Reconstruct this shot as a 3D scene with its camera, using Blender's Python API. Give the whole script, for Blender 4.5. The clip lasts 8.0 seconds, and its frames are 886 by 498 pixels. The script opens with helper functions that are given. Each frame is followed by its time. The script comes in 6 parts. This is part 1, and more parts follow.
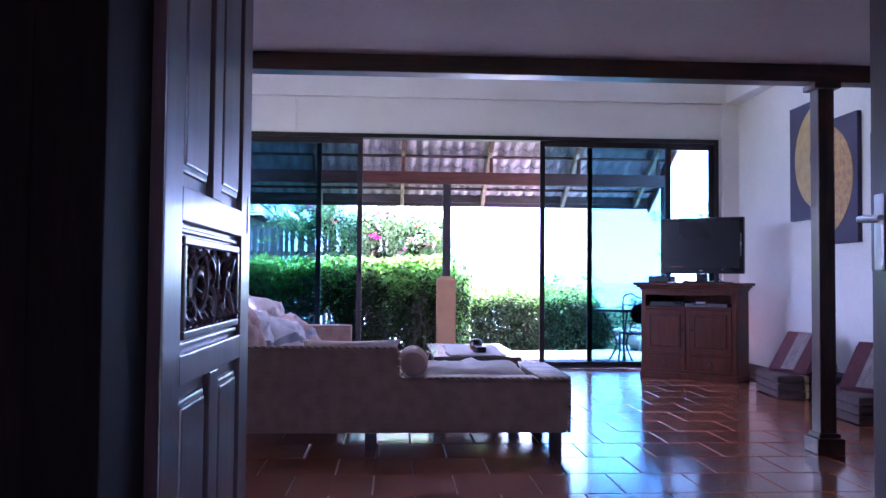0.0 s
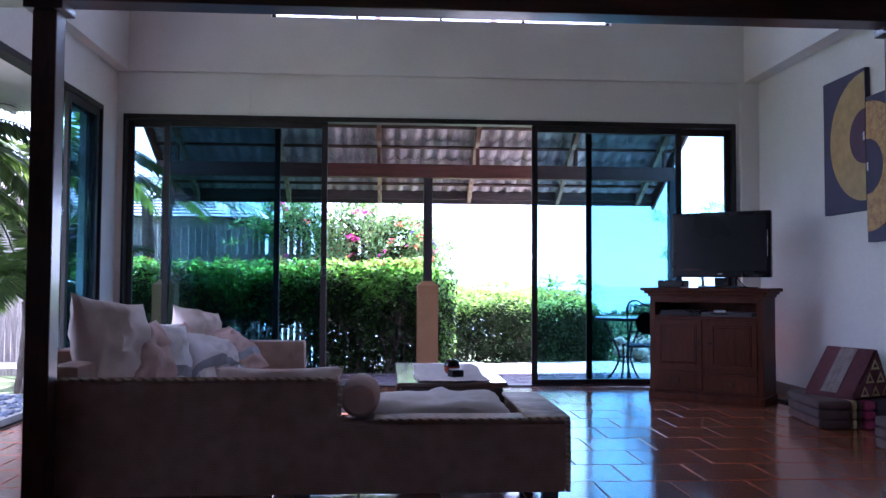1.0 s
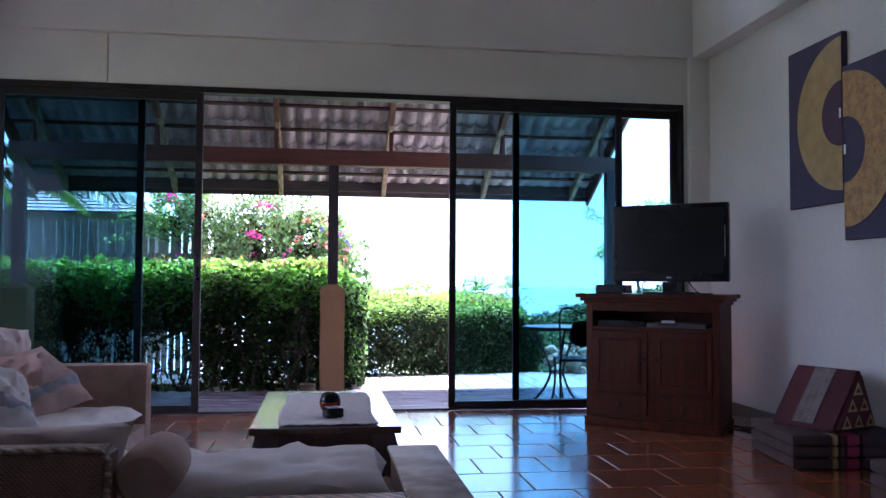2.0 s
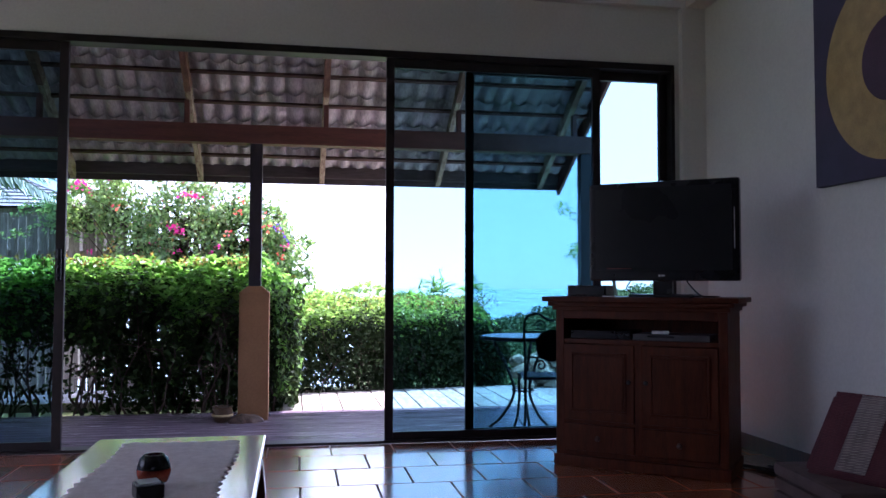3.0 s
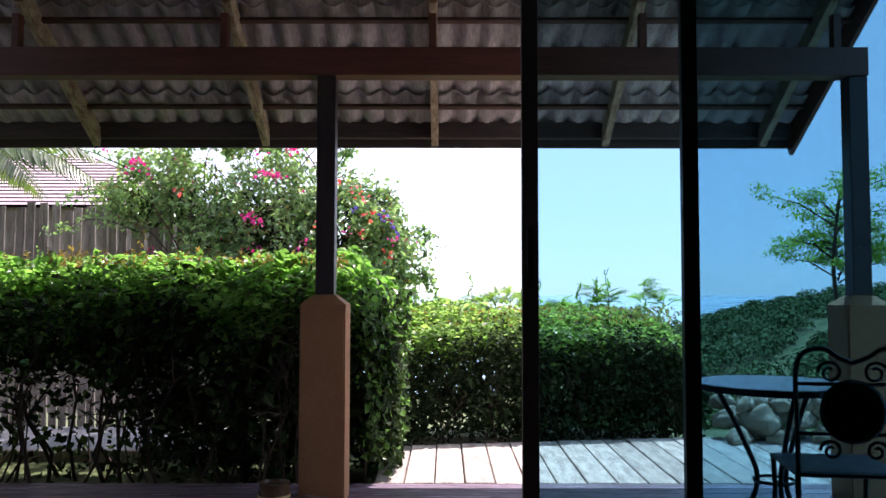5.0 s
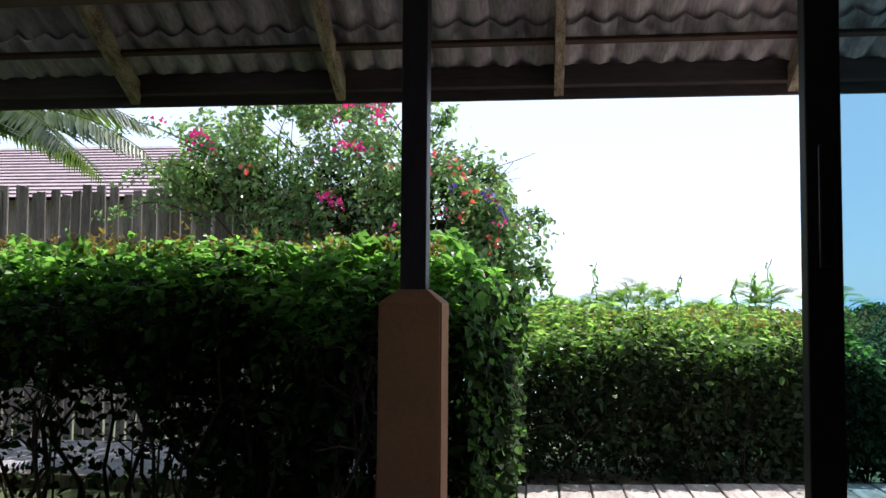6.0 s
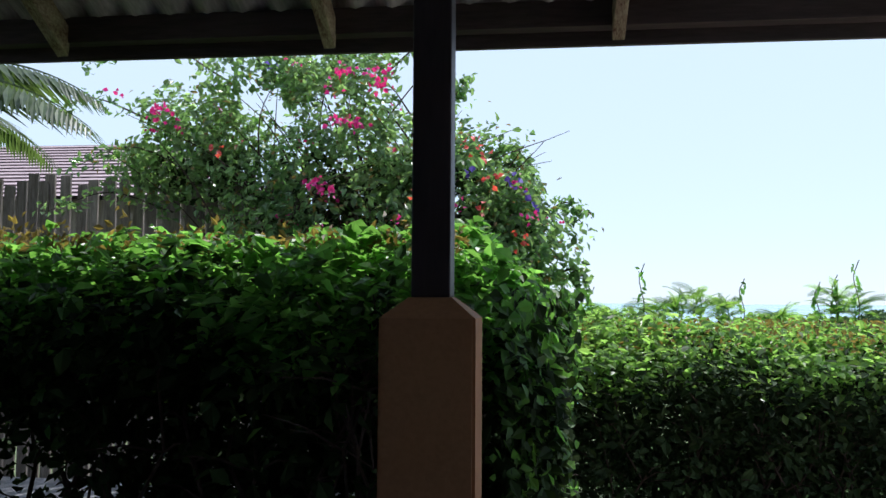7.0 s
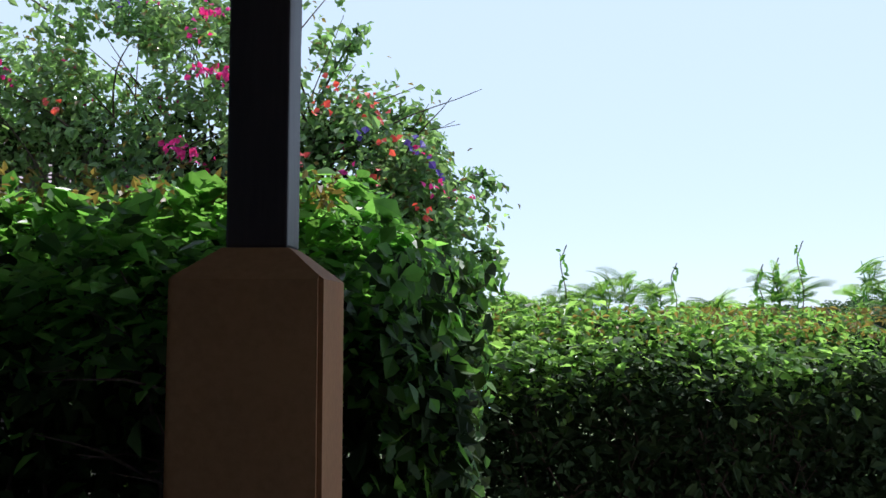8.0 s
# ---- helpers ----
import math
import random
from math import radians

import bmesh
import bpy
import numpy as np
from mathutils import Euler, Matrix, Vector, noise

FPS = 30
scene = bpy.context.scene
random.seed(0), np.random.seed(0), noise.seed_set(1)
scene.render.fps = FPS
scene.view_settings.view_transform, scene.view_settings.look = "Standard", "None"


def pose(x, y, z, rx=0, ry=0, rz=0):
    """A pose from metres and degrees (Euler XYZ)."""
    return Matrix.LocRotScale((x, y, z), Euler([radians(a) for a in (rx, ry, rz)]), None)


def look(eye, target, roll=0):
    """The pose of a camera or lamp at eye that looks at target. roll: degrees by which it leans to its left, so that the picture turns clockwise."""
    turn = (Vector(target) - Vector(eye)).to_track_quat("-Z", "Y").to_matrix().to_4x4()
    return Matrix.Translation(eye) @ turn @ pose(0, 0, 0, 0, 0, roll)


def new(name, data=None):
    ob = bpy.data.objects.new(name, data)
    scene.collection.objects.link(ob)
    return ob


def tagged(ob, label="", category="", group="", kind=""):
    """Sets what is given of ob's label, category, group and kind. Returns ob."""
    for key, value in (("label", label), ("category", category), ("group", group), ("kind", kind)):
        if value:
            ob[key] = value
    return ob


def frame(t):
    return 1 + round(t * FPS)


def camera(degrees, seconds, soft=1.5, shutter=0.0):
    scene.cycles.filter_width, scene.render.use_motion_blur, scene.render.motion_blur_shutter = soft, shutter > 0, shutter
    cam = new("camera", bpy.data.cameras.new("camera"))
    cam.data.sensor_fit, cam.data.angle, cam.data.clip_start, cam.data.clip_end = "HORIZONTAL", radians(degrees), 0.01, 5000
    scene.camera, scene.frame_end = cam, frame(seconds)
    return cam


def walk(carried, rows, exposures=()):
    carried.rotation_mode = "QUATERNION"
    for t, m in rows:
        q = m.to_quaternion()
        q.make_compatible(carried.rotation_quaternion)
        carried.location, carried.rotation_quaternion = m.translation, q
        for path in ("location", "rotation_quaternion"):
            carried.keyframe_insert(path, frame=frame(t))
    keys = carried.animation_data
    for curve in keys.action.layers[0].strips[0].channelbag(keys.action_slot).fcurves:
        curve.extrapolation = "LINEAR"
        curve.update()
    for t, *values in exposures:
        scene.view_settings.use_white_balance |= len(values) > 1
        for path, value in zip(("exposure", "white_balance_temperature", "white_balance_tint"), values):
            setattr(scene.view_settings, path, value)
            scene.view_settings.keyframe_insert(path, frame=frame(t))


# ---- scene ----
cam = camera(56.22, 8.0)
PATH = [
    (0.0, 0.042, 0.002, 0.929, 92.11, -0.49, -3.38),
    (0.5, 0.140, 0.542, 0.942, 92.27, -0.30, -2.90),
    (1.0, 0.272, 1.143, 0.943, 92.40, -0.28, -3.71),
    (1.5, 0.426, 1.727, 0.977, 92.42, -0.37, -6.29),
    (3.0, 1.032, 3.572, 0.972, 92.60, -0.16, -10.12),
    (3.5, 1.255, 4.207, 0.996, 92.68, -0.30, -10.72),
    (4.0, 1.351, 4.794, 1.000, 92.80, -0.38, -11.26),
    (4.5, 1.392, 5.473, 0.988, 92.97, -0.15, -6.03),
    (5.0, 1.348, 6.143, 0.982, 93.03, -0.08, 0.15),
    (6.5, 1.089, 8.007, 0.956, 93.07, -0.54, 7.54),
    (7.0, 0.986, 8.482, 0.966, 93.50, -0.39, 6.79),
    (7.5, 0.960, 8.912, 0.928, 93.45, -0.33, 5.99),
    (8.0, 1.031, 9.231, 0.881, 93.85, -0.04, 1.03),
]
walk(cam, [(t, pose(x, y, z, rx, ry, rz)) for t, x, y, z, rx, ry, rz in PATH],
     exposures=[(0.0, 4.05, 5050, 52), (0.5, 3.45, 5050, 48), (1.0, 3.1, 5300, 38), (2.0, 2.75, 5600, 36), (3.5, 1.8, 5900, 37), (4.5, 1.4, 6350, 38), (5.0, 1.2, 6400, 30), (6.5, 0.27, 6000, 15), (8.0, 0.14, 5900, 13)])

# ---- world, sun, daylight in the openings ----
world = bpy.data.worlds.new("world")
scene.world = world
world.use_nodes = True
wn, wl = world.node_tree.nodes, world.node_tree.links
sky = wn.new("ShaderNodeTexSky")
sky.sky_type, sky.sun_disc = "NISHITA", False
sky.sun_elevation, sky.sun_rotation = radians(64), radians(30)
sky.dust_density, sky.air_density, sky.ozone_density = 0.3, 0.8, 1.0
wn["Background"].inputs["Strength"].default_value = 0.15
haze = wn.new("ShaderNodeMix")               # the pale haze of a humid day, evenly over the sky
haze.data_type = "RGBA"
haze.inputs["Factor"].default_value = 0.8
haze.inputs[7].default_value = (5.0, 5.8, 6.5, 1)
wl.new(sky.outputs[0], haze.inputs[6])
wl.new(haze.outputs[2], wn["Background"].inputs[0])
sun = new("sun", bpy.data.lights.new("sun", "SUN"))
sun.data.energy, sun.data.angle, sun.data.color = 5.0, radians(0.5), (1.0, 0.95, 0.86)
sun.matrix_world = look((5.0, 8.6, 20.0), (0.0, 0.0, 0.0))


def daylight(name, where, target, w, h, watts, color=(0.86, 0.92, 1.0)):
    """The sky's light that comes in through one opening."""
    lamp = new(name, bpy.data.lights.new(name, "AREA"))
    lamp.data.shape, lamp.data.size, lamp.data.size_y = "RECTANGLE", w, h
    lamp.data.energy, lamp.data.color = watts, color
    lamp.matrix_world = look(where, target)
    return lamp


daylight("daylight_front", (0.7, 8.98, 1.3), (0.7, 4.0, 1.0), 5.4, 2.2, 0.9)
daylight("daylight_side", (-2.42, 6.8, 1.25), (3.0, 6.6, 0.9), 3.0, 2.2, 0.35)
daylight("daylight_clerestory", (0.75, 8.95, 3.8), (0.75, 4.0, 2.6), 3.0, 0.7, 0.5)


# ---- materials ----
def material(name):
    m = bpy.data.materials.new(name)
    m.use_nodes = True
    return m, m.node_tree.nodes, m.node_tree.links, m.node_tree.nodes["Principled BSDF"]


def surface(name, dark, light, size=0.1, rough=0.6, bump=0.2, metal=0.0, stretch=(1, 1, 1), grain=6.0, depth=0.004,
            each=0.0, island=0.0, spec=0.5, coat=0.0, glow_through=0.0, rough_var=0.1):
    """Colour between dark and light by a coarse and a fine noise, in world space; relief from the fine one.
    size: metres of a coarse patch; grain: how much finer the fine one is; each / island: brightness spread from piece to piece."""
    m, n, l, p = material(name)
    geo = n.new("ShaderNodeNewGeometry")
    mapping = n.new("ShaderNodeMapping")
    mapping.inputs["Scale"].default_value = stretch
    l.new(geo.outputs["Position"], mapping.inputs[0])
    coarse, fine = n.new("ShaderNodeTexNoise"), n.new("ShaderNodeTexNoise")
    for node, s in ((coarse, 1 / size), (fine, grain / size)):
        node.inputs["Scale"].default_value = s
        node.inputs["Detail"].default_value = 4
        l.new(mapping.outputs[0], node.inputs["Vector"])
    add = n.new("ShaderNodeMath")
    add.operation = "MULTIPLY_ADD"
    add.inputs[1].default_value = 0.45
    half = n.new("ShaderNodeMath")
    half.operation = "MULTIPLY"
    half.inputs[1].default_value = 0.55
    l.new(coarse.outputs[0], half.inputs[0])
    l.new(fine.outputs[0], add.inputs[0])
    l.new(half.outputs[0], add.inputs[2])
    ramp = n.new("ShaderNodeValToRGB")
    ramp.color_ramp.elements[0].position, ramp.color_ramp.elements[1].position = 0.36, 0.64
    ramp.color_ramp.elements[0].color, ramp.color_ramp.elements[1].color = (*dark, 1), (*light, 1)
    l.new(add.outputs[0], ramp.inputs[0])
    colour = ramp.outputs[0]
    for spread, pick in ((each, "Object"), (island, "Island")):
        if spread:
            source = n.new("ShaderNodeObjectInfo").outputs["Random"] if pick == "Object" else geo.outputs["Random Per Island"]
            value = n.new("ShaderNodeMapRange")
            value.inputs["To Min"].default_value, value.inputs["To Max"].default_value = 1 - spread, 1 + spread
            l.new(source, value.inputs[0])
            hsv = n.new("ShaderNodeHueSaturation")
            l.new(value.outputs[0], hsv.inputs["Value"])
            l.new(colour, hsv.inputs["Color"])
            colour = hsv.outputs[0]
    l.new(colour, p.inputs["Base Color"])
    rr = n.new("ShaderNodeMapRange")
    rr.inputs["To Min"].default_value, rr.inputs["To Max"].default_value = max(rough - rough_var, 0.02), min(rough + rough_var, 1)
    l.new(coarse.outputs[0], rr.inputs[0])
    l.new(rr.outputs[0], p.inputs["Roughness"])
    p.inputs["Metallic"].default_value, p.inputs["Specular IOR Level"].default_value = metal, spec
    p.inputs["Coat Weight"].default_value, p.inputs["Coat Roughness"].default_value = coat, 0.12
    if bump:
        b = n.new("ShaderNodeBump")
        b.inputs["Strength"].default_value, b.inputs["Distance"].default_value = bump, depth
        l.new(fine.outputs[0], b.inputs["Height"])
        l.new(b.outputs[0], p.inputs["Normal"])
    if glow_through:
        see = n.new("ShaderNodeBsdfTranslucent")
        bright = n.new("ShaderNodeMix")          # light that has passed through a leaf is brighter and yellower
        bright.data_type, bright.blend_type = "RGBA", "MULTIPLY"
        bright.inputs["Factor"].default_value = 1.0
        bright.inputs[7].default_value = (1.8, 1.9, 0.95, 1)
        l.new(colour, bright.inputs[6])
        l.new(bright.outputs[2], see.inputs[0])
        mix = n.new("ShaderNodeMixShader")
        mix.inputs[0].default_value = glow_through
        l.new(p.outputs[0], mix.inputs[1])
        l.new(see.outputs[0], mix.inputs[2])
        l.new(mix.outputs[0], n["Material Output"].inputs[0])
    return m


def glass(name, tint, gloss=0.08):
    """A pane: tinted see-through with a mirror gloss that grows at grazing angles."""
    m, n, l, p = material(name)
    n.remove(p)
    clear, shine, mix, fres = (n.new("ShaderNodeBsdf" + k) if k != "f" else n.new("ShaderNodeFresnel") for k in ("Transparent", "Glossy", "Glass", "f"))
    n.remove(mix)
    mix = n.new("ShaderNodeMixShader")
    clear.inputs[0].default_value = (*tint, 1)
    shine.inputs["Roughness"].default_value = 0.01
    fres.inputs["IOR"].default_value = 1.5
    weak = n.new("ShaderNodeMath")
    weak.operation = "MULTIPLY"
    weak.inputs[1].default_value = gloss
    l.new(fres.outputs[0], weak.inputs[0])
    l.new(weak.outputs[0], mix.inputs[0])
    l.new(clear.outputs[0], mix.inputs[1])
    l.new(shine.outputs[0], mix.inputs[2])
    l.new(mix.outputs[0], n["Material Output"].inputs[0])
    return m


def woven(name, dark, light, pitch=0.009, rough=0.75):
    """Woven cane or cloth: two crossed waves give the over and under of the strands."""
    m, n, l, p = material(name)
    geo = n.new("ShaderNodeNewGeometry")
    waves = []
    for turn in ((0, 0, 0), (radians(0), radians(90), radians(0))):
        mapping = n.new("ShaderNodeMapping")
        mapping.inputs["Rotation"].default_value = turn
        l.new(geo.outputs["Position"], mapping.inputs[0])
        w = n.new("ShaderNodeTexWave")
        w.inputs["Scale"].default_value, w.inputs["Distortion"].default_value = 0.31 / pitch, 1.2
        w.inputs["Detail"].default_value, w.inputs["Detail Scale"].default_value = 2, 1.5
        w.bands_direction = "DIAGONAL" if turn == (0, 0, 0) else "X"
        l.new(mapping.outputs[0], w.inputs["Vector"])
        waves.append(w)
    mul = n.new("ShaderNodeMath")
    mul.operation = "MULTIPLY"
    l.new(waves[0].outputs["Fac"], mul.inputs[0])
    l.new(waves[1].outputs["Fac"], mul.inputs[1])
    noise_node = n.new("ShaderNodeTexNoise")
    noise_node.inputs["Scale"].default_value = 14
    l.new(geo.outputs["Position"], noise_node.inputs["Vector"])
    add = n.new("ShaderNodeMath")
    l.new(mul.outputs[0], add.inputs[0])
    l.new(noise_node.outputs[0], add.inputs[1])
    ramp = n.new("ShaderNodeValToRGB")
    ramp.color_ramp.elements[0].position, ramp.color_ramp.elements[1].position = 0.3, 1.1
    ramp.color_ramp.elements[0].color, ramp.color_ramp.elements[1].color = (*dark, 1), (*light, 1)
    l.new(add.outputs[0], ramp.inputs[0])
    l.new(ramp.outputs[0], p.inputs["Base Color"])
    p.inputs["Roughness"].default_value = rough
    b = n.new("ShaderNodeBump")
    b.inputs["Strength"].default_value, b.inputs["Distance"].default_value = 0.9, 0.006
    l.new(mul.outputs[0], b.inputs["Height"])
    l.new(b.outputs[0], p.inputs["Normal"])
    return m


PLASTER = surface("plaster", (0.56, 0.545, 0.51), (0.64, 0.625, 0.585), 0.5, 0.85, 0.15, grain=30, depth=0.002)
CEILING = surface("ceiling_paint", (0.56, 0.54, 0.55), (0.64, 0.62, 0.63), 0.6, 0.8, 0.1, grain=30, depth=0.002)
DARK_WOOD = surface("dark_stained_wood", (0.028, 0.010, 0.007), (0.075, 0.028, 0.018), 0.25, 0.32, 0.25, stretch=(6, 6, 0.5), depth=0.002, coat=0.3)
DARK_WOOD_X = surface("dark_stained_beam_wood", (0.035, 0.012, 0.008), (0.085, 0.030, 0.020), 0.25, 0.32, 0.25, stretch=(0.5, 6, 6), depth=0.002, coat=0.3)
DOOR_WOOD = surface("varnished_door_wood", (0.026, 0.008, 0.010), (0.066, 0.022, 0.026), 0.25, 0.42, 0.2, stretch=(6, 6, 0.5), depth=0.002, coat=0.25)
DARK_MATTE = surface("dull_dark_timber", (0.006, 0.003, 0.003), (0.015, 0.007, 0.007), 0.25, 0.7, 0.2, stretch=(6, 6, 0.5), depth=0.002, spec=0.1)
TEAK = surface("reddish_teak", (0.045, 0.0105, 0.0045), (0.100, 0.026, 0.010), 0.18, 0.45, 0.2, stretch=(5, 5, 0.6), depth=0.002, spec=0.15)
FRAME = surface("bronze_aluminium", (0.013, 0.010, 0.010), (0.026, 0.019, 0.018), 0.3, 0.45, 0.05, metal=0.2, spec=0.25)
TINTED = glass("tinted_pane", (0.52, 0.69, 0.755))
TERRACOTTA = surface("glazed_terracotta", (0.23, 0.062, 0.028), (0.36, 0.115, 0.056), 0.16, 0.18, 0.12, each=0.14, depth=0.0012, rough_var=0.07, coat=0.55)
GROUT = surface("grout", (0.28, 0.25, 0.22), (0.42, 0.38, 0.34), 0.1, 0.8, 0.3)
DECK = surface("weathered_deck_stain", (0.165, 0.125, 0.165), (0.33, 0.27, 0.335), 0.16, 0.24, 0.3, stretch=(0.5, 7, 7), each=0.24, depth=0.002)
DECK_PALE = surface("bleached_deck_board", (0.22, 0.185, 0.165), (0.54, 0.485, 0.435), 0.22, 0.75, 0.5, stretch=(5, 1.0, 6), each=0.22, depth=0.003)
RENDERED = surface("ochre_render", (0.285, 0.133, 0.056), (0.375, 0.180, 0.078), 0.3, 0.8, 0.25, grain=24, depth=0.002)
ROOF_BEAM = surface("red_brown_beam", (0.085, 0.022, 0.015), (0.16, 0.046, 0.031), 0.2, 0.5, 0.3, stretch=(0.6, 6, 6), depth=0.002)
RAFTER = surface("peeling_rafter", (0.13, 0.050, 0.030), (0.56, 0.45, 0.33), 0.13, 0.7, 0.4, stretch=(5, 1.2, 2), depth=0.003)
RAFTER_RED = surface("worn_red_rafter", (0.085, 0.030, 0.020), (0.27, 0.13, 0.085), 0.16, 0.65, 0.4, stretch=(5, 0.8, 2), depth=0.003)
POST = surface("dark_post_paint", (0.018, 0.010, 0.013), (0.040, 0.024, 0.028), 0.3, 0.5, 0.2, stretch=(5, 5, 0.6))
FASCIA = surface("dark_fascia", (0.045, 0.030, 0.030), (0.10, 0.070, 0.070), 0.3, 0.7, 0.3, stretch=(0.5, 4, 4))
ROOF_TILE = surface("grey_cement_tile", (0.36, 0.305, 0.31), (0.76, 0.68, 0.69), 0.35, 0.8, 0.12, stretch=(5, 1, 1), each=0.14, depth=0.002)
BATTEN = surface("sooty_batten", (0.045, 0.020, 0.015), (0.12, 0.055, 0.040), 0.2, 0.7, 0.3, stretch=(0.6, 6, 6))
RATTAN = woven("woven_water_hyacinth", (0.25, 0.145, 0.105), (0.49, 0.31, 0.235), 0.0065)
RIM = woven("coarse_braided_hyacinth", (0.22, 0.14, 0.085), (0.62, 0.47, 0.34), 0.020, 0.6)
CREAM = surface("cream_cotton", (0.58, 0.46, 0.42), (0.74, 0.61, 0.56), 0.12, 0.9, 0.35, grain=40, depth=0.003)
LINEN = surface("pale_linen", (0.68, 0.61, 0.58), (0.80, 0.74, 0.71), 0.12, 0.9, 0.35, grain=40, depth=0.003)
ROSE = surface("dusty_rose_cotton", (0.50, 0.32, 0.28), (0.64, 0.44, 0.39), 0.10, 0.9, 0.35, grain=40, depth=0.003)
TAN = surface("tan_cotton", (0.36, 0.235, 0.185), (0.50, 0.34, 0.27), 0.10, 0.9, 0.35, grain=40, depth=0.003)
STRIPE = surface("grey_blue_band_cloth", (0.27, 0.27, 0.31), (0.40, 0.40, 0.44), 0.05, 0.8, 0.35, grain=30, depth=0.002)
WHITE_CLOTH = surface("white_cotton", (0.68, 0.62, 0.62), (0.80, 0.75, 0.75), 0.15, 0.9, 0.4, grain=30, depth=0.003)
BLACK_GLOSS = surface("black_gloss_plastic", (0.006, 0.006, 0.008), (0.012, 0.012, 0.014), 0.3, 0.25, 0.0, spec=0.3)
SCREEN = surface("dark_screen", (0.008, 0.008, 0.010), (0.012, 0.012, 0.014), 0.4, 0.30, 0.0, spec=0.2)
SILVER = surface("silver_plastic", (0.45, 0.45, 0.46), (0.60, 0.60, 0.61), 0.2, 0.35, 0.0, metal=0.6)
DIM_GREY = surface("dark_grey_plastic", (0.06, 0.06, 0.065), (0.10, 0.10, 0.105), 0.2, 0.45, 0.0, spec=0.25)
PAPER = surface("white_paper", (0.75, 0.75, 0.75), (0.85, 0.85, 0.85), 0.2, 0.8, 0.0)
IRON = surface("black_wrought_iron", (0.010, 0.010, 0.011), (0.028, 0.027, 0.027), 0.06, 0.5, 0.3, metal=0.4)
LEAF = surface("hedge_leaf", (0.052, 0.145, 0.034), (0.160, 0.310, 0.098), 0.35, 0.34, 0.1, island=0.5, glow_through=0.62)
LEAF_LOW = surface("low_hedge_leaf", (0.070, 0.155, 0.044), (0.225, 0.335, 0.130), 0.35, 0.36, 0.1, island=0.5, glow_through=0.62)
LEAF_DARK = surface("shade_toned_leaf", (0.016, 0.032, 0.012), (0.044, 0.076, 0.026), 0.35, 0.7, 0.1, island=0.4, glow_through=0.12, spec=0.12)
LEAF_SHADE = surface("low_hedge_shaded_leaf", (0.014, 0.026, 0.012), (0.038, 0.064, 0.025), 0.35, 0.7, 0.1, island=0.4, glow_through=0.08, spec=0.1)
FAR_LEAF = surface("dull_far_scrub", (0.055, 0.110, 0.040), (0.130, 0.190, 0.080), 4.0, 0.8, 0.1, island=0.35, spec=0.1)
LEAF_BOUG = surface("vine_leaf", (0.070, 0.150, 0.068), (0.255, 0.360, 0.205), 0.4, 0.28, 0.1, island=0.5, glow_through=0.55)
LEAF_NEW = surface("young_bronze_leaf", (0.15, 0.11, 0.040), (0.27, 0.19, 0.075), 0.3, 0.5, 0.1, island=0.3, glow_through=0.4)
PALM_LEAF = surface("palm_leaf", (0.024, 0.048, 0.015), (0.080, 0.118, 0.044), 0.4, 0.35, 0.1, island=0.3, glow_through=0.4)
TWIG = surface("twig_bark", (0.030, 0.018, 0.014), (0.085, 0.058, 0.044), 0.06, 0.9, 0.5, depth=0.003)
MAGENTA = surface("magenta_bract", (0.52, 0.012, 0.22), (0.70, 0.045, 0.36), 0.1, 0.6, 0.1, island=0.25, glow_through=0.35)
CORAL = surface("coral_bract", (0.58, 0.05, 0.07), (0.76, 0.13, 0.13), 0.1, 0.6, 0.1, island=0.25, glow_through=0.3)
VIOLET = surface("violet_petal", (0.06, 0.035, 0.30), (0.12, 0.07, 0.50), 0.1, 0.6, 0.1, glow_through=0.3)
FENCE = surface("grey_weathered_timber", (0.13, 0.105, 0.09), (0.34, 0.29, 0.26), 0.14, 0.85, 0.5, stretch=(6, 6, 0.5), each=0.25, depth=0.004)
SOIL = surface("garden_soil", (0.045, 0.035, 0.022), (0.13, 0.105, 0.070), 0.5, 0.95, 0.8, depth=0.02)
STONE = surface("pale_boulder", (0.20, 0.155, 0.10), (0.46, 0.38, 0.28), 0.15, 0.85, 0.6, depth=0.01, each=0.2)


# ---- building helpers ----
def link(name, bm, mat, smooth=False):
    me = bpy.data.meshes.new(name)
    bm.normal_update()
    bm.to_mesh(me)
    bm.free()
    me.materials.append(mat)
    if smooth:
        me.shade_smooth()
        me.set_sharp_from_angle(angle=radians(40))
    return new(name, me)


def part(name, bm, mat, parent, label="", smooth=False):
    ob = link(name, bm, mat, smooth)
    ob.parent = parent
    if label:
        ob["label"] = label
    return ob


def thing(name, m, label, category, group="", kind=""):
    """An Empty at the thing's base; its parts are built in its own axes."""
    ob = new(name)
    ob.empty_display_size = 0.1
    ob.matrix_world = m
    return tagged(ob, label, category, group, kind)


def box(bm, x0, x1, y0, y1, z0, z1, bevel=0.0, m=None):
    mat = Matrix.Translation(((x0 + x1) / 2, (y0 + y1) / 2, (z0 + z1) / 2)) @ Matrix.Diagonal((x1 - x0, y1 - y0, z1 - z0, 1))
    made = bmesh.ops.create_cube(bm, size=1, matrix=mat)["verts"]
    if bevel:
        edges = list({e for v in made for e in v.link_edges})
        made = bmesh.ops.bevel(bm, geom=edges, offset=bevel, segments=2, affect="EDGES", profile=0.6)["verts"]
    if m is not None:
        bmesh.ops.transform(bm, matrix=m, verts=made)
    return bm


def block(x0, x1, y0, y1, z0, z1, bevel=0.0):
    return box(bmesh.new(), x0, x1, y0, y1, z0, z1, bevel)


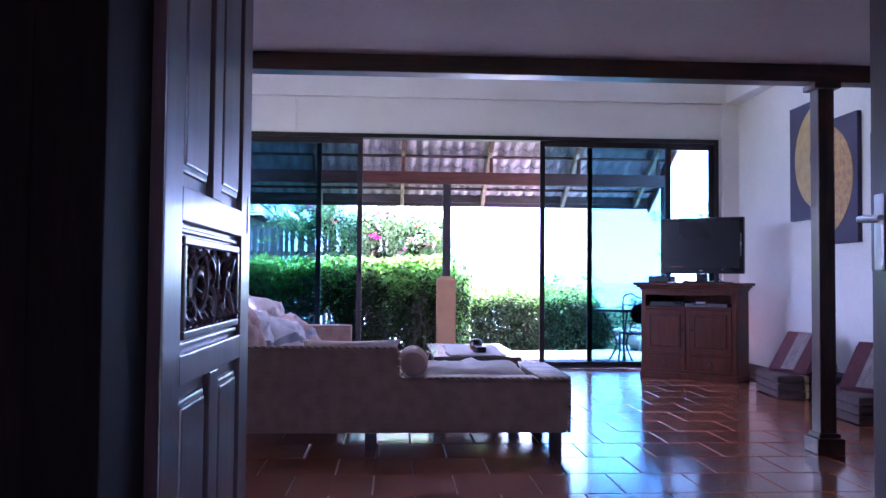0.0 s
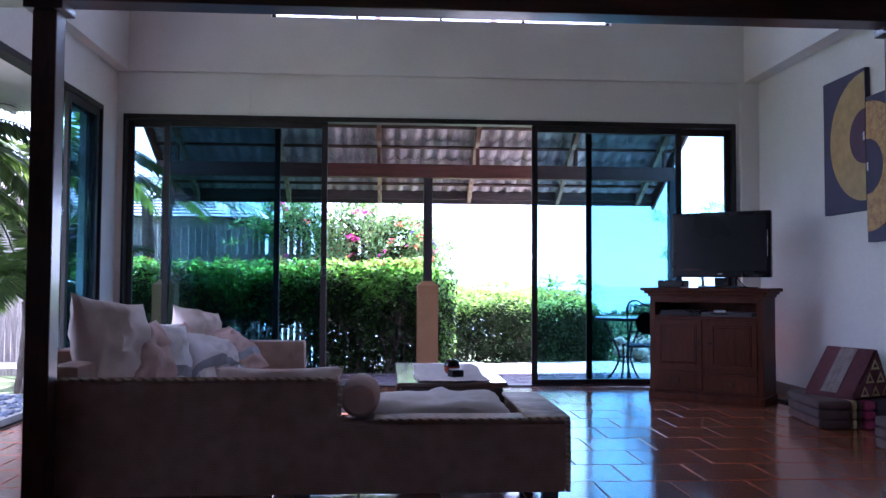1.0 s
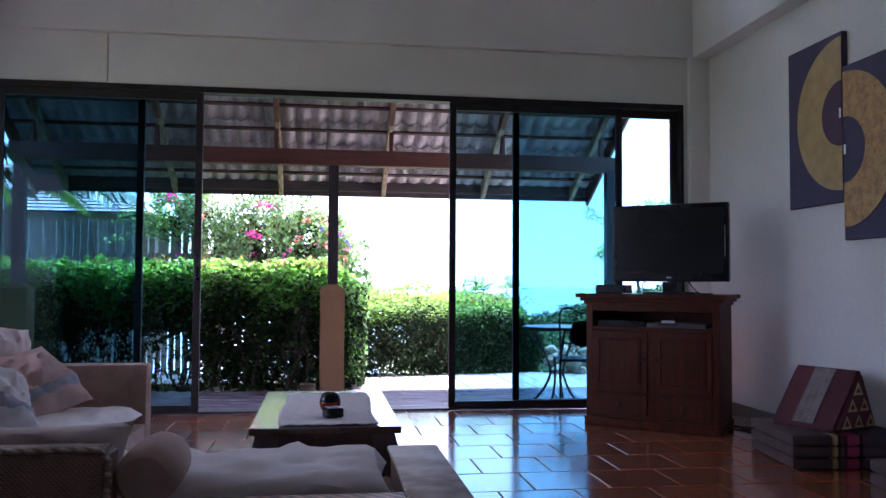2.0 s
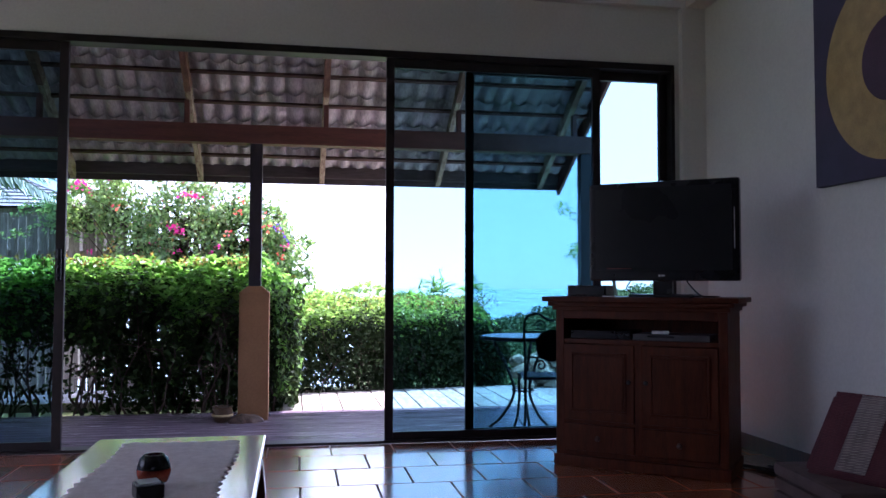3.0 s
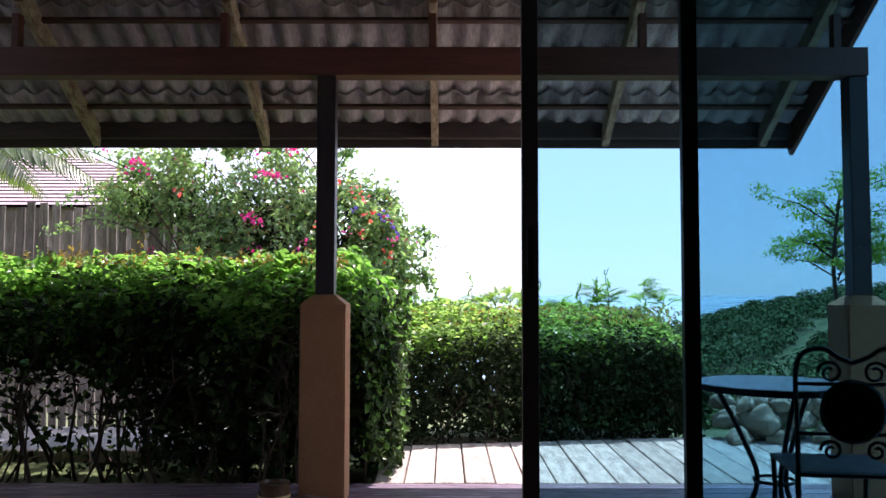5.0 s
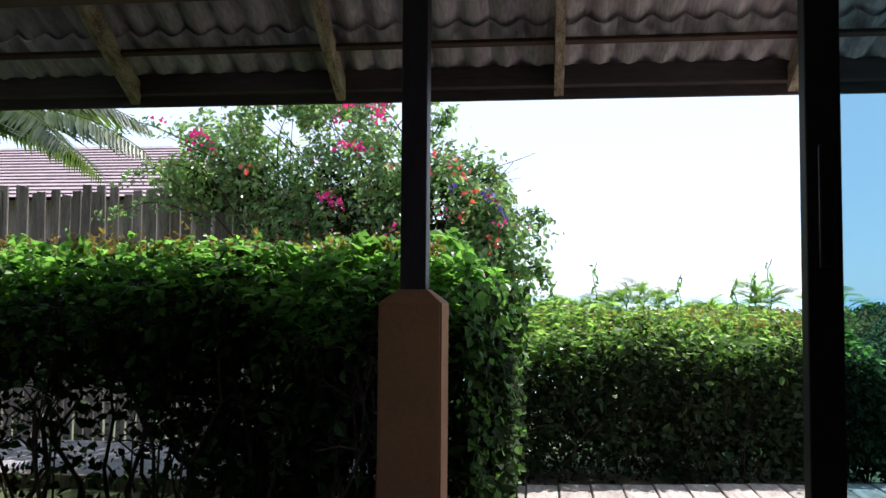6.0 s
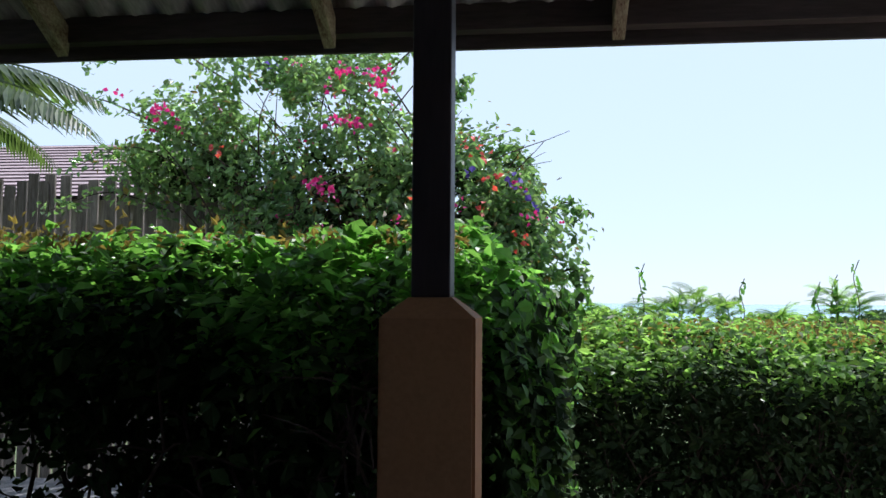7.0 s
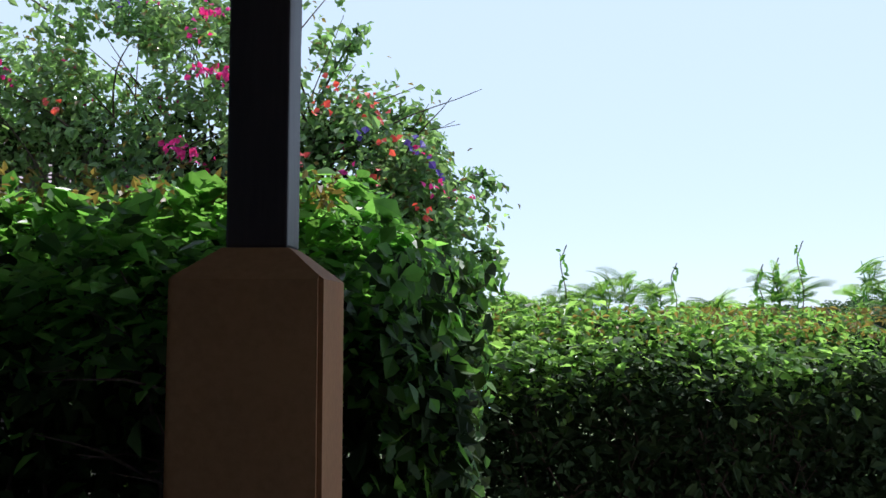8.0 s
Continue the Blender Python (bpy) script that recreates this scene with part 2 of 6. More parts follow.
def lathe(profile, segments=24, bm=None, m=Matrix()):
    """A turned form: (radius, height) pairs round z."""
    bm = bm or bmesh.new()
    rings = []
    for r, z in profile:
        rings.append([bm.verts.new(m @ Vector((r * math.cos(2 * math.pi * i / segments), r * math.sin(2 * math.pi * i / segments), z))) for i in range(segments)])
    for a, b in zip(rings, rings[1:]):
        for i in range(segments):
            j = (i + 1) % segments
            bm.faces.new((a[i], a[j], b[j], b[i]))
    bm.faces.new(rings[0][::-1])
    bm.faces.new(rings[-1])
    return bm


def rod(points, radii, segments=6, bm=None):
    """A round bar through the points; radii is one number or one for each point."""
    bm = bm or bmesh.new()
    pts = [Vector(p) for p in points]
    if not hasattr(radii, "__len__"):
        radii = [radii] * len(pts)
    rings, side = [], None
    for i, p in enumerate(pts):
        way = (pts[min(i + 1, len(pts) - 1)] - pts[max(i - 1, 0)]).normalized()
        if side is None:
            side = way.orthogonal().normalized()
        side = (side - way * side.dot(way)).normalized()
        up = way.cross(side)
        rings.append([bm.verts.new(p + radii[i] * (math.cos(a) * side + math.sin(a) * up)) for a in (2 * math.pi * k / segments for k in range(segments))])
    for a, b in zip(rings, rings[1:]):
        for i in range(segments):
            j = (i + 1) % segments
            bm.faces.new((a[i], a[j], b[j], b[i]))
    bm.faces.new(rings[0][::-1])
    bm.faces.new(rings[-1])
    return bm


def smooth_line(points, steps=6):
    """A rounded line through the points (Catmull-Rom)."""
    p = [Vector(q) for q in points]
    p = [2 * p[0] - p[1], *p, 2 * p[-1] - p[-2]]
    out = []
    for a, b, c, d in zip(p, p[1:], p[2:], p[3:]):
        for k in range(steps):
            t = k / steps
            out.append(0.5 * (2 * b + (c - a) * t + (2 * a - 5 * b + 4 * c - d) * t * t + (3 * b - a - 3 * c + d) * t ** 3))
    return [*out, p[-2]]


def cushion(w, h, t, seed=0, n=14, plump=2.6, sag=0.012):
    """A stuffed cushion, w by h in x and z, t thick in y, with pinched edges and pointed corners."""
    bm = bmesh.new()
    rng = random.Random(seed)
    ox, oz = rng.uniform(0, 50), rng.uniform(0, 50)
    front, back = {}, {}
    for i in range(n + 1):
        for j in range(n + 1):
            u, v = 2 * i / n - 1, 2 * j / n - 1
            full = (max(0, 1 - abs(u) ** plump) * max(0, 1 - abs(v) ** plump)) ** 0.5
            pinch = 1 - 0.10 * (1 - (u * v) ** 2) * max(abs(u), abs(v)) ** 4
            x, z = u * w / 2 * pinch, v * h / 2 * pinch
            dent = sag * noise.noise((u * 1.7 + ox, v * 1.7 + oz, seed)) + 0.55 * sag * noise.noise((u * 4 + ox, v * 4, seed)) + 0.25 * sag * noise.noise((u * 9 + ox, v * 9, seed))
            front[i, j] = bm.verts.new((x, -t / 2 * full + dent * full, z))
            back[i, j] = front[i, j] if max(abs(u), abs(v)) > 0.999 else bm.verts.new((x, t / 2 * full + dent * full, z))
    for i in range(n):
        for j in range(n):
            bm.faces.new((front[i, j], front[i + 1, j], front[i + 1, j + 1], front[i, j + 1]))
            bm.faces.new((back[i, j + 1], back[i + 1, j + 1], back[i + 1, j], back[i, j]))
    return bm


# ---- structure ----
HEAD, LEDGE = 2.465, 2.85        # top of the sliding doors; underside of the ring beam
DECK_Z = -0.11


def wall(name, pieces, label, mat=PLASTER):
    bm = bmesh.new()
    for p in pieces:
        box(bm, *p)
    return tagged(link(name, bm, mat), label, "wall", kind="structure")


wall("wall_north", [(-2.35, -2.13, 8.75, 8.95, -0.2, HEAD), (3.53, 3.90, 8.75, 8.95, -0.2, HEAD), (-2.35, 3.90, 8.75, 8.95, HEAD, LEDGE),
                    (-2.35, -0.82, 8.70, 8.95, LEDGE, 4.1), (2.33, 3.90, 8.70, 8.95, LEDGE, 4.1), (-0.82, 2.33, 8.70, 8.95, LEDGE, 3.365),
                    (-2.35, 3.90, 8.70, 8.95, 4.1, 5.4), (3.57, 3.74, 8.70, 8.75, -0.0, LEDGE)], "cream plastered wall with a wide glazed opening")
wall("wall_east", [(3.74, 3.94, -1.6, 8.95, -0.2, LEDGE), (3.60, 3.94, -1.6, 8.70, LEDGE, 3.55)], "cream plastered side wall with a projecting ring beam")
wall("wall_west", [(-2.39, -2.19, -1.6, 5.2, -0.2, LEDGE), (-2.39, -2.19, 8.40, 8.75, -0.2, LEDGE), (-2.39, -2.19, 5.2, 8.40, HEAD, LEDGE),
                   (-2.39, -2.09, -1.6, 8.70, LEDGE, 3.55)], "cream plastered side wall with a sliding door")
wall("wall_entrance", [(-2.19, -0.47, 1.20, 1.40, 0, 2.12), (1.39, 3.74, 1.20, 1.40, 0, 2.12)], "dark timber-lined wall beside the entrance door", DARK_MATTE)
# unseen wall closing the hall; its slot is added to light the sofa front
wall("wall_back_unseen", [(-2.39, 0.45, -1.8, -1.6, -0.2, 2.12), (0.80, 3.94, -1.8, -1.6, -0.2, 2.12)], "unseen plastered wall behind the entrance with a slot added for light")
wall("wall_gallery", [(-2.09, 3.60, 4.45, 4.60, 2.14, 5.4)], "plastered wall over the timber beam")


def gable_ceiling():
    bm = bmesh.new()
    mid, half, rise = 0.76, 2.95, 0.62
    for y0, y1 in ((4.45, 8.9),):
        low, up = [], []
        for y in (y0, y1):
            for x, z in ((mid - half, 3.38), (mid, 3.38 + half * rise), (mid + half, 3.38)):
                low.append(bm.verts.new((x, y, z)))
                up.append(bm.verts.new((x, y, z + 0.12)))
        for a, b in ((0, 1), (1, 2)):
            bm.faces.new((low[a], low[b], low[b + 3], low[a + 3]))
            bm.faces.new((up[a + 3], up[b + 3], up[b], up[a]))
        bm.faces.new((low[0], low[3], up[3], up[0]))
        bm.faces.new((low[2], up[2], up[5], low[5]))
    return tagged(link("ceiling", bm, CEILING), "white sloping ceiling over the living room", "ceiling", kind="structure")


gable_ceiling()
tagged(link("ceiling_entrance", block(-2.39, 3.94, -1.8, 4.42, 2.13, 2.30), CEILING), "low white ceiling over the entrance", "ceiling", kind="structure")
tagged(link("beam", block(-2.19, 3.74, 4.40, 4.52, 2.035, 2.135, 0.006), DARK_WOOD_X), "dark stained timber beam across the room", "beam", kind="structure")


def timber_post(x):
    """A square indoor post with a stepped foot and a small bracket head."""
    post = thing("timber_post", pose(x, 4.46, 0), "dark stained square timber post on a stepped foot", "post", "posts under the beam")
    part("shaft", block(-0.046, 0.046, -0.046, 0.046, 0.1, 2.0, 0.006), DARK_WOOD, post)
    foot = block(-0.077, 0.077, -0.077, 0.077, 0.0, 0.085, 0.006)
    box(foot, -0.060, 0.060, -0.060, 0.060, 0.085, 0.11, 0.004)
    part("foot", foot, DARK_WOOD, post)
    head = block(-0.075, 0.075, -0.07, 0.07, 2.0, 2.035, 0.006)
    part("head", head, DARK_WOOD, post)


for x in (2.412, -1.07):
    timber_post(x)

# baseboards
for name, p in (("baseboard_east", (3.725, 3.738, 1.4, 8.70, 0.001, 0.09)), ("baseboard_north", (3.53, 3.568, 8.735, 8.748, 0.001, 0.09)),
                ("baseboard_west", (-2.188, -2.175, 1.4, 5.14, 0.001, 0.09))):
    tagged(link(name, block(*p, 0.003), DARK_WOOD), "dark tiled skirting along the wall", "baseboard", kind="structure")


# ---- sliding doors ----
def door_leaf(name, width, height, label, handle=0):
    """A framed sheet of tinted glass; in its own axes it runs along x from 0 and faces -y. handle: -1, 0, 1 for the side of the pull."""
    leaf = thing(name, Matrix(), label, "sliding door", kind="structure")
    s = 0.052
    part("stile", block(0, s, -0.017, 0.017, 0, height, 0.003), FRAME, leaf)
    part("stile", block(width - s, width, -0.017, 0.017, 0, height, 0.003), FRAME, leaf)
    part("rail", block(s, width - s, -0.016, 0.016, 0, 0.048, 0.003), FRAME, leaf)
    part("rail", block(s, width - s, -0.016, 0.016, height - 0.06, height, 0.003), FRAME, leaf)
    pane = part("pane", block(s, width - s, -0.003, 0.003, 0.048, height - 0.06), TINTED, leaf, "blue-green tinted glass pane")
    pane.visible_shadow = False
    if handle:
        x = s / 2 if handle < 0 else width - s / 2
        pull = block(x - 0.013, x + 0.013, -0.034, -0.017, 0.98, 1.17, 0.004)
        part("pull_handle", pull, BLACK_GLOSS, leaf, "black recessed pull handle")
    return leaf


def door_frame(name, width, height, label):
    frame_ob = thing(name, Matrix(), label, "door frame", kind="structure")
    part("jamb", block(0, 0.024, -0.06, 0.06, 0, height, 0.003), FRAME, frame_ob)
    part("jamb", block(width - 0.024, width, -0.06, 0.06, 0, height, 0.003), FRAME, frame_ob)
    part("head", block(0.024, width - 0.024, -0.06, 0.06, height - 0.045, height, 0.003), FRAME, frame_ob)
    part("sill", block(0.024, width - 0.024, -0.06, 0.06, 0, 0.018, 0.003), FRAME, frame_ob)
    return frame_ob


front = door_frame("window_1", 5.66, HEAD, "wide dark bronze frame of the garden sliding doors")
front.matrix_world = pose(-2.13, 8.79, 0.0)
LEAF_H = HEAD - 0.065
for name, x, y, w, hand in (("door_1", -2.104, 8.825, 1.369, 0), ("door_2", -1.77, 8.765, 1.47, 1), ("door_3", 1.59, 8.765, 1.42, -1), ("door_4", 2.115, 8.825, 1.389, 0)):
    door_leaf(name, w, LEAF_H, "slid-back tinted glass door leaf" if hand else "fixed tinted glass door leaf", hand).matrix_world = pose(x, y, 0.019)
side = door_frame("window_2", 3.2, HEAD, "dark bronze frame of the side sliding doors")
side.matrix_world = pose(-2.25, 5.2, 0.0, 0, 0, 90)
for name, y, x in (("door_5", 7.66, -2.28), ("door_6", 7.68, -2.225)):
    door_leaf(name, 0.67 if name == "door_6" else 0.69, LEAF_H, "slid-back tinted glass side door leaf").matrix_world = pose(x, y, 0.019, 0, 0, 90)

clere = thing("window_3", pose(-0.82, 8.80, 3.365), "high four-light window over the garden doors", "window", kind="structure")
part("window_frame", box(box(block(0, 3.15, -0.03, 0.03, 0, 0.03), 0, 0.03, -0.03, 0.03, 0.03, 0.69), 3.12, 3.15, -0.03, 0.03, 0.03, 0.69), FRAME, clere)
for i in range(3):
    part("mullion", block(0.7775 * (i + 1) - 0.012, 0.7775 * (i + 1) + 0.012, -0.025, 0.025, 0.03, 0.69), FRAME, clere)
CLEAR = glass("clear_pane", (0.92, 0.96, 0.96))
for i in range(4):
    pane = part("pane", block(0.7775 * i + 0.03, 0.7775 * (i + 1) - 0.012, -0.003, 0.003, 0.03, 0.69), CLEAR, clere)
    pane.visible_shadow = False

# ---- ground, sea and hill ----
def terrain(x, y):
    base = -0.28 - 0.03 * noise.noise((x * 0.6, y * 0.6, 0))
    if y > 14.5:
        base -= 14.5 * min(1, ((y - 14.5) / 90)) ** 0.8
    bump = math.exp(-(((x - 95) / 48) ** 2 + ((y - 175) / 60) ** 2)) * 14.5 + math.exp(-(((x - 60) / 30) ** 2 + ((y - 120) / 40) ** 2)) * 6
    if y > 40:
        base += bump * (1 + 0.12 * noise.noise((x * 0.06, y * 0.06, 3)))
    return base


def ground():
    bm = bmesh.new()
    xs = [-4900, -2000, -700, -300, -150, -80, -40, -20, *range(-12, 13, 2), 16, 20, *range(26, 180, 6), 220, 300, 500, 1000, 2500, 4900]
    ys = [-4900, -500, -60, -20, -8, *range(-4, 30, 2), *range(32, 70, 5), *range(70, 250, 7), 300, 500, 1200, 2500, 4900]
    grid = [[bm.verts.new((x, y, terrain(x, y) if y < 400 else -14.8)) for x in xs] for y in ys]
    for a, b in zip(grid, grid[1:]):
        for i in range(len(xs) - 1):
            bm.faces.new((a[i], a[i + 1], b[i + 1], b[i]))
    return tagged(link("ground", bm, GROUND, True), "garden soil and green slope falling to the shore", "ground", kind="structure")


GROUND = surface("scrub_ground", (0.045, 0.080, 0.022), (0.120, 0.145, 0.052), 3.0, 0.95, 0.6, grain=9, depth=0.05)
ground()
SEA = surface("hazy_sea", (0.20, 0.36, 0.44), (0.26, 0.42, 0.50), 60, 0.25, 0.1, grain=30, depth=0.1)
bm = bmesh.new()
sea_verts = [bm.verts.new(p) for p in ((-4900, 130, -14.0), (4900, 130, -14.0), (4900, 4950, -14.0), (-4900, 4950, -14.0))]
bm.faces.new(sea_verts)
tagged(link("water", bm, SEA), "pale hazy blue sea to the horizon", "sea", kind="structure")

# ---- veranda roof ----
SLOPE = 0.575
PITCH_ANGLE = math.degrees(math.atan(SLOPE))
EAVE_Y, EAVE_Z = 11.74, 2.06       # lower edge of the tiles' underside
ROOF_X0, ROOF_X1 = -2.42, 3.67


def on_slope(x, y, lift=0.0):
    """A pose on the underside of the roof: local y runs up the slope towards the house."""
    return pose(x, y, EAVE_Z + SLOPE * (EAVE_Y - y) + lift) @ pose(0, 0, 0, PITCH_ANGLE, 0, 180)


roof = thing("veranda_roof", pose(0, 0, 0), "lean-to veranda roof of grey wavy cement tiles on timber rafters", "roof", kind="structure")
part("beam", block(ROOF_X0 + 0.10, ROOF_X1 - 0.05, 10.54, 10.66, 2.150, 2.305, 0.006), ROOF_BEAM, roof, "red-brown painted beam")
for x in (-2.12, -0.99, 0.145, 1.278, 2.42, 3.47):
    bm = bmesh.new()
    box(bm, -0.024, 0.024, -0.02, 1.20, -0.155, -0.045, 0.004)
    for v in bm.verts:                     # the splayed cut at the tail
        if v.co.y < 0.05 and v.co.z > -0.09:
            v.co.y += 0.04
    part("rafter_tail", bm, RAFTER, roof, "weathered rafter tail with peeling paint").matrix_world = on_slope(x, EAVE_Y - 0.02, 0.035)
    part("rafter", block(-0.026, 0.026, 1.20, 2.95, -0.155, -0.045, 0.004), RAFTER_RED, roof, "red-brown painted rafter").matrix_world = on_slope(x, EAVE_Y - 0.02, 0.035)
    part("rafter_block", block(x - 0.020, x + 0.020, 10.57, 10.63, 2.305, 2.50, 0.004), ROOF_BEAM, roof)
for i in range(8):
    bm = block(ROOF_X0, ROOF_X1, 0.0, 0.030, -0.050, -0.024, 0.003)
    part("batten", bm, BATTEN, roof).matrix_world = pose(0, EAVE_Y - 0.285 - 0.312 * i, EAVE_Z + SLOPE * (0.285 + 0.312 * i)) @ pose(0, 0, 0, -PITCH_ANGLE, 0, 0)
fascia = part("fascia", block(ROOF_X0, ROOF_X1, 11.725, 11.75, 1.965, 2.12, 0.003), FASCIA, roof, "dark weathered fascia board")
part("eave_fillet", block(ROOF_X0, ROOF_X1, 11.655, 11.723, 2.02, 2.128, 0.004), FASCIA, roof, "dark fillet strip behind the fascia")
for x in (ROOF_X0 - 0.03, ROOF_X1):
    part("barge_board", block(0, 0.03, -0.05, 2.9, -0.14, 0.05, 0.004), ROOF_BEAM, roof).matrix_world = on_slope(x + 0.03, EAVE_Y + 0.0, 0.0)

# unseen board, added to stop sky light through the gap above the tiles
part("light_stop_board", block(ROOF_X0, ROOF_X1, 8.955, 9.30, 3.355, 3.385, 0.003), FASCIA, roof, "unseen grey board added to keep light out between roof and wall")

eave = thing("side_eave", pose(0, 0, 0), "white boarded soffit along the side of the house", "eave", kind="structure")
part("soffit", block(-3.14, -2.392, -1.8, 8.92, 2.50, 2.53, 0.004), CEILING, eave)
part("fascia", block(-3.17, -3.142, -1.8, 8.92, 2.47, 2.66, 0.004), PLASTER, eave, "white painted fascia board")
part("eave_roof", block(-3.17, -2.392, -1.8, 8.92, 2.662, 2.70, 0.004), FASCIA, eave)

# ---- masonry pillars with posts ----
def pillar(x):
    ob = thing("veranda_pillar", pose(x, 10.60, DECK_Z), "ochre rendered square pillar with a dark timber post on top", "pillar", "veranda pillars")
    bm = bmesh.new()
    rings = []
    for h, z in ((0.119, 0.0), (0.119, 1.030), (0.054, 1.082)):
        rings.append([bm.verts.new((sx * h, sy * h, z)) for sx, sy in ((-1, -1), (1, -1), (1, 1), (-1, 1))])
    for a, b in zip(rings, rings[1:]):
        for i in range(4):
            bm.faces.new((a[i], a[(i + 1) % 4], b[(i + 1) % 4], b[i]))
    bm.faces.new(rings[0][::-1])
    bm.faces.new(rings[-1])
    bmesh.ops.bevel(bm, geom=[e for e in bm.edges if abs(e.verts[0].co.z - e.verts[1].co.z) > 0.5], offset=0.008, segments=2, affect="EDGES")
    part("pedestal", bm, RENDERED, ob)
    part("post", block(-0.050, 0.050, -0.050, 0.050, 1.082, 2.26, 0.005), POST, ob, "dark painted timber post")
    return ob


for x in (0.708, 3.565, -2.22):
    pillar(x)

# ---- entrance doors ----
def scroll_line(cx, cz, r, turns, start, flip=1, squash=1.0, shrink=0.78, n=22):
    """A spiral in the door's plane, winding inwards from radius r."""
    pts = []
    for k in range(n + 1):
        a = start + flip * turns * 2 * math.pi * k / n
        rad = r * (1 - shrink * k / n)
        pts.append((cx + squash * rad * math.cos(a), cz + rad * math.sin(a)))
    return pts


def carved_door(name, m, label):
    """A panelled leaf: in its own axes it runs along x from the hinge, 0.82 wide, 2.06 high, faces -y and +y."""
    leaf = thing(name, m, label, "door")
    w, h, t, st, mid = 0.82, 2.06, 0.04, 0.118, 0.041
    for x0, x1 in ((0, st), (w - st, w)):
        part("stile", block(x0, x1, -t / 2, t / 2, 0, h, 0.003), DOOR_WOOD, leaf)
    for z0, z1 in ((0, 0.16), (0.718, 0.775), (1.02, 1.085), (h - 0.12, h)):
        part("rail", block(st, w - st, -t / 2, t / 2, z0, z1, 0.003), DOOR_WOOD, leaf)
    for z0, z1 in ((0.16, 0.718), (1.085, h - 0.12)):
        part("muntin", block(w / 2 - mid, w / 2 + mid, -t / 2, t / 2, z0, z1, 0.003), DOOR_WOOD, leaf)
        for x0, x1 in ((st, w / 2 - mid), (w / 2 + mid, w - st)):
            panel = block(x0, x1, -0.004, 0.004, z0, z1)
            box(panel, x0 + 0.022, x1 - 0.022, -0.012, 0.012, z0 + 0.028, z1 - 0.028, 0.006)
            box(panel, x0 + 0.034, x1 - 0.034, -0.017, 0.017, z0 + 0.042, z1 - 0.042, 0.005)
            part("raised_panel", panel, DOOR_WOOD, leaf)
    part("carving_ground", block(st, w - st, -0.004, 0.004, 0.775, 1.02), DOOR_WOOD, leaf)
    rim = bmesh.new()
    for inset, size, deep in ((0.010, 0.010, 0.012), (0.026, 0.016, 0.020)):
        x0, x1, z0, z1 = st + inset, w - st - inset, 0.775 + inset, 1.02 - inset
        for a, b, c, d in ((x0, x1, z1 - size, z1), (x0, x1, z0, z0 + size), (x0, x0 + size, z0 + size, z1 - size), (x1 - size, x1, z0 + size, z1 - size)):
            box(rim, a, b, -deep, deep, c, d, 0.003)
    part("moulding", rim, DOOR_WOOD, leaf)
    scroll = bmesh.new()
    cz = 0.8975
    for side in (-1, 1):
        lines = [(scroll_line(0.135, cz, 0.074, 1.35, 1.2, 1, 0.85), 0.0105), (scroll_line(0.052, cz + 0.034, 0.040, 1.2, 4.4, -1), 0.009), (scroll_line(0.052, cz - 0.036, 0.038, 1.2, 1.7, 1), 0.009),
                 (scroll_line(0.215, cz + 0.036, 0.036, 1.15, 3.6, -1), 0.009), (scroll_line(0.212, cz - 0.038, 0.036, 1.15, 2.6, 1), 0.009), (scroll_line(0.132, cz, 0.032, 1.0, 4.0, -1), 0.008),
                 ([(0.0, cz - 0.078), (0.006, cz - 0.03), (0.020, cz + 0.01), (0.010, cz + 0.05), (0.0, cz + 0.078)], 0.009), ([(0.09, cz + 0.078), (0.098, cz + 0.045), (0.088, cz + 0.01), (0.096, cz - 0.03), (0.085, cz - 0.076)], 0.008),
                 ([(0.178, cz + 0.076), (0.186, cz + 0.03), (0.180, cz - 0.02), (0.190, cz - 0.074)], 0.008), ([(0.236, cz + 0.012), (0.246, cz), (0.240, cz - 0.015)], 0.010)]
        for pts, thick in lines:
            n = len(pts) - 1
            for face in (-1, 1):
                rod([(w / 2 + side * x, face * (0.010 + 0.006 * math.sin(3 * math.pi * i / n)), z) for i, (x, z) in enumerate(pts)], [thick * (1.0 - 0.45 * i / n) for i in range(n + 1)], 6, scroll)
        for k in range(9):                    # small leaves between the scrolls
            x, up = 0.03 + 0.026 * k, 1 if k % 2 else -1
            for face in (-1, 1):
                rod([(w / 2 + side * x, face * 0.008, cz + up * 0.046), (w / 2 + side * (x + 0.008), face * 0.018, cz + up * 0.064), (w / 2 + side * (x + 0.018), face * 0.007, cz + up * 0.080)], [0.006, 0.009, 0.002], 6, scroll)
    part("carved_scrolls", scroll, DOOR_WOOD, leaf, "scroll carving of curling leaves", True)
    return leaf


left_leaf = carved_door("carved_door", pose(-0.362, 1.412, 0.012, 0, 0, 90), "dark carved wooden entrance door leaf standing open")
part("bolt_plate", block(0.775, 0.787, -0.0225, -0.0195, 1.03, 1.13, 0.001), SILVER, left_leaf, "steel flush bolt")
right_leaf = carved_door("carved_door", pose(1.285, 1.412, 0.012, 0, 0, 83), "dark carved wooden entrance door leaf with a steel handle")
lock = part("door_lock", block(0.745, 0.790, -0.028, 0.028, 0.95, 1.16, 0.006), SILVER, right_leaf, "brushed steel lock plate")
lever = rod(smooth_line([(0.768, -0.025, 1.09), (0.768, -0.07, 1.09), (0.745, -0.078, 1.09), (0.645, -0.075, 1.085)]), 0.009, 8)
rod(smooth_line([(0.768, 0.025, 1.09), (0.768, 0.07, 1.09), (0.745, 0.078, 1.09), (0.645, 0.075, 1.085)]), 0.009, 8, lever)
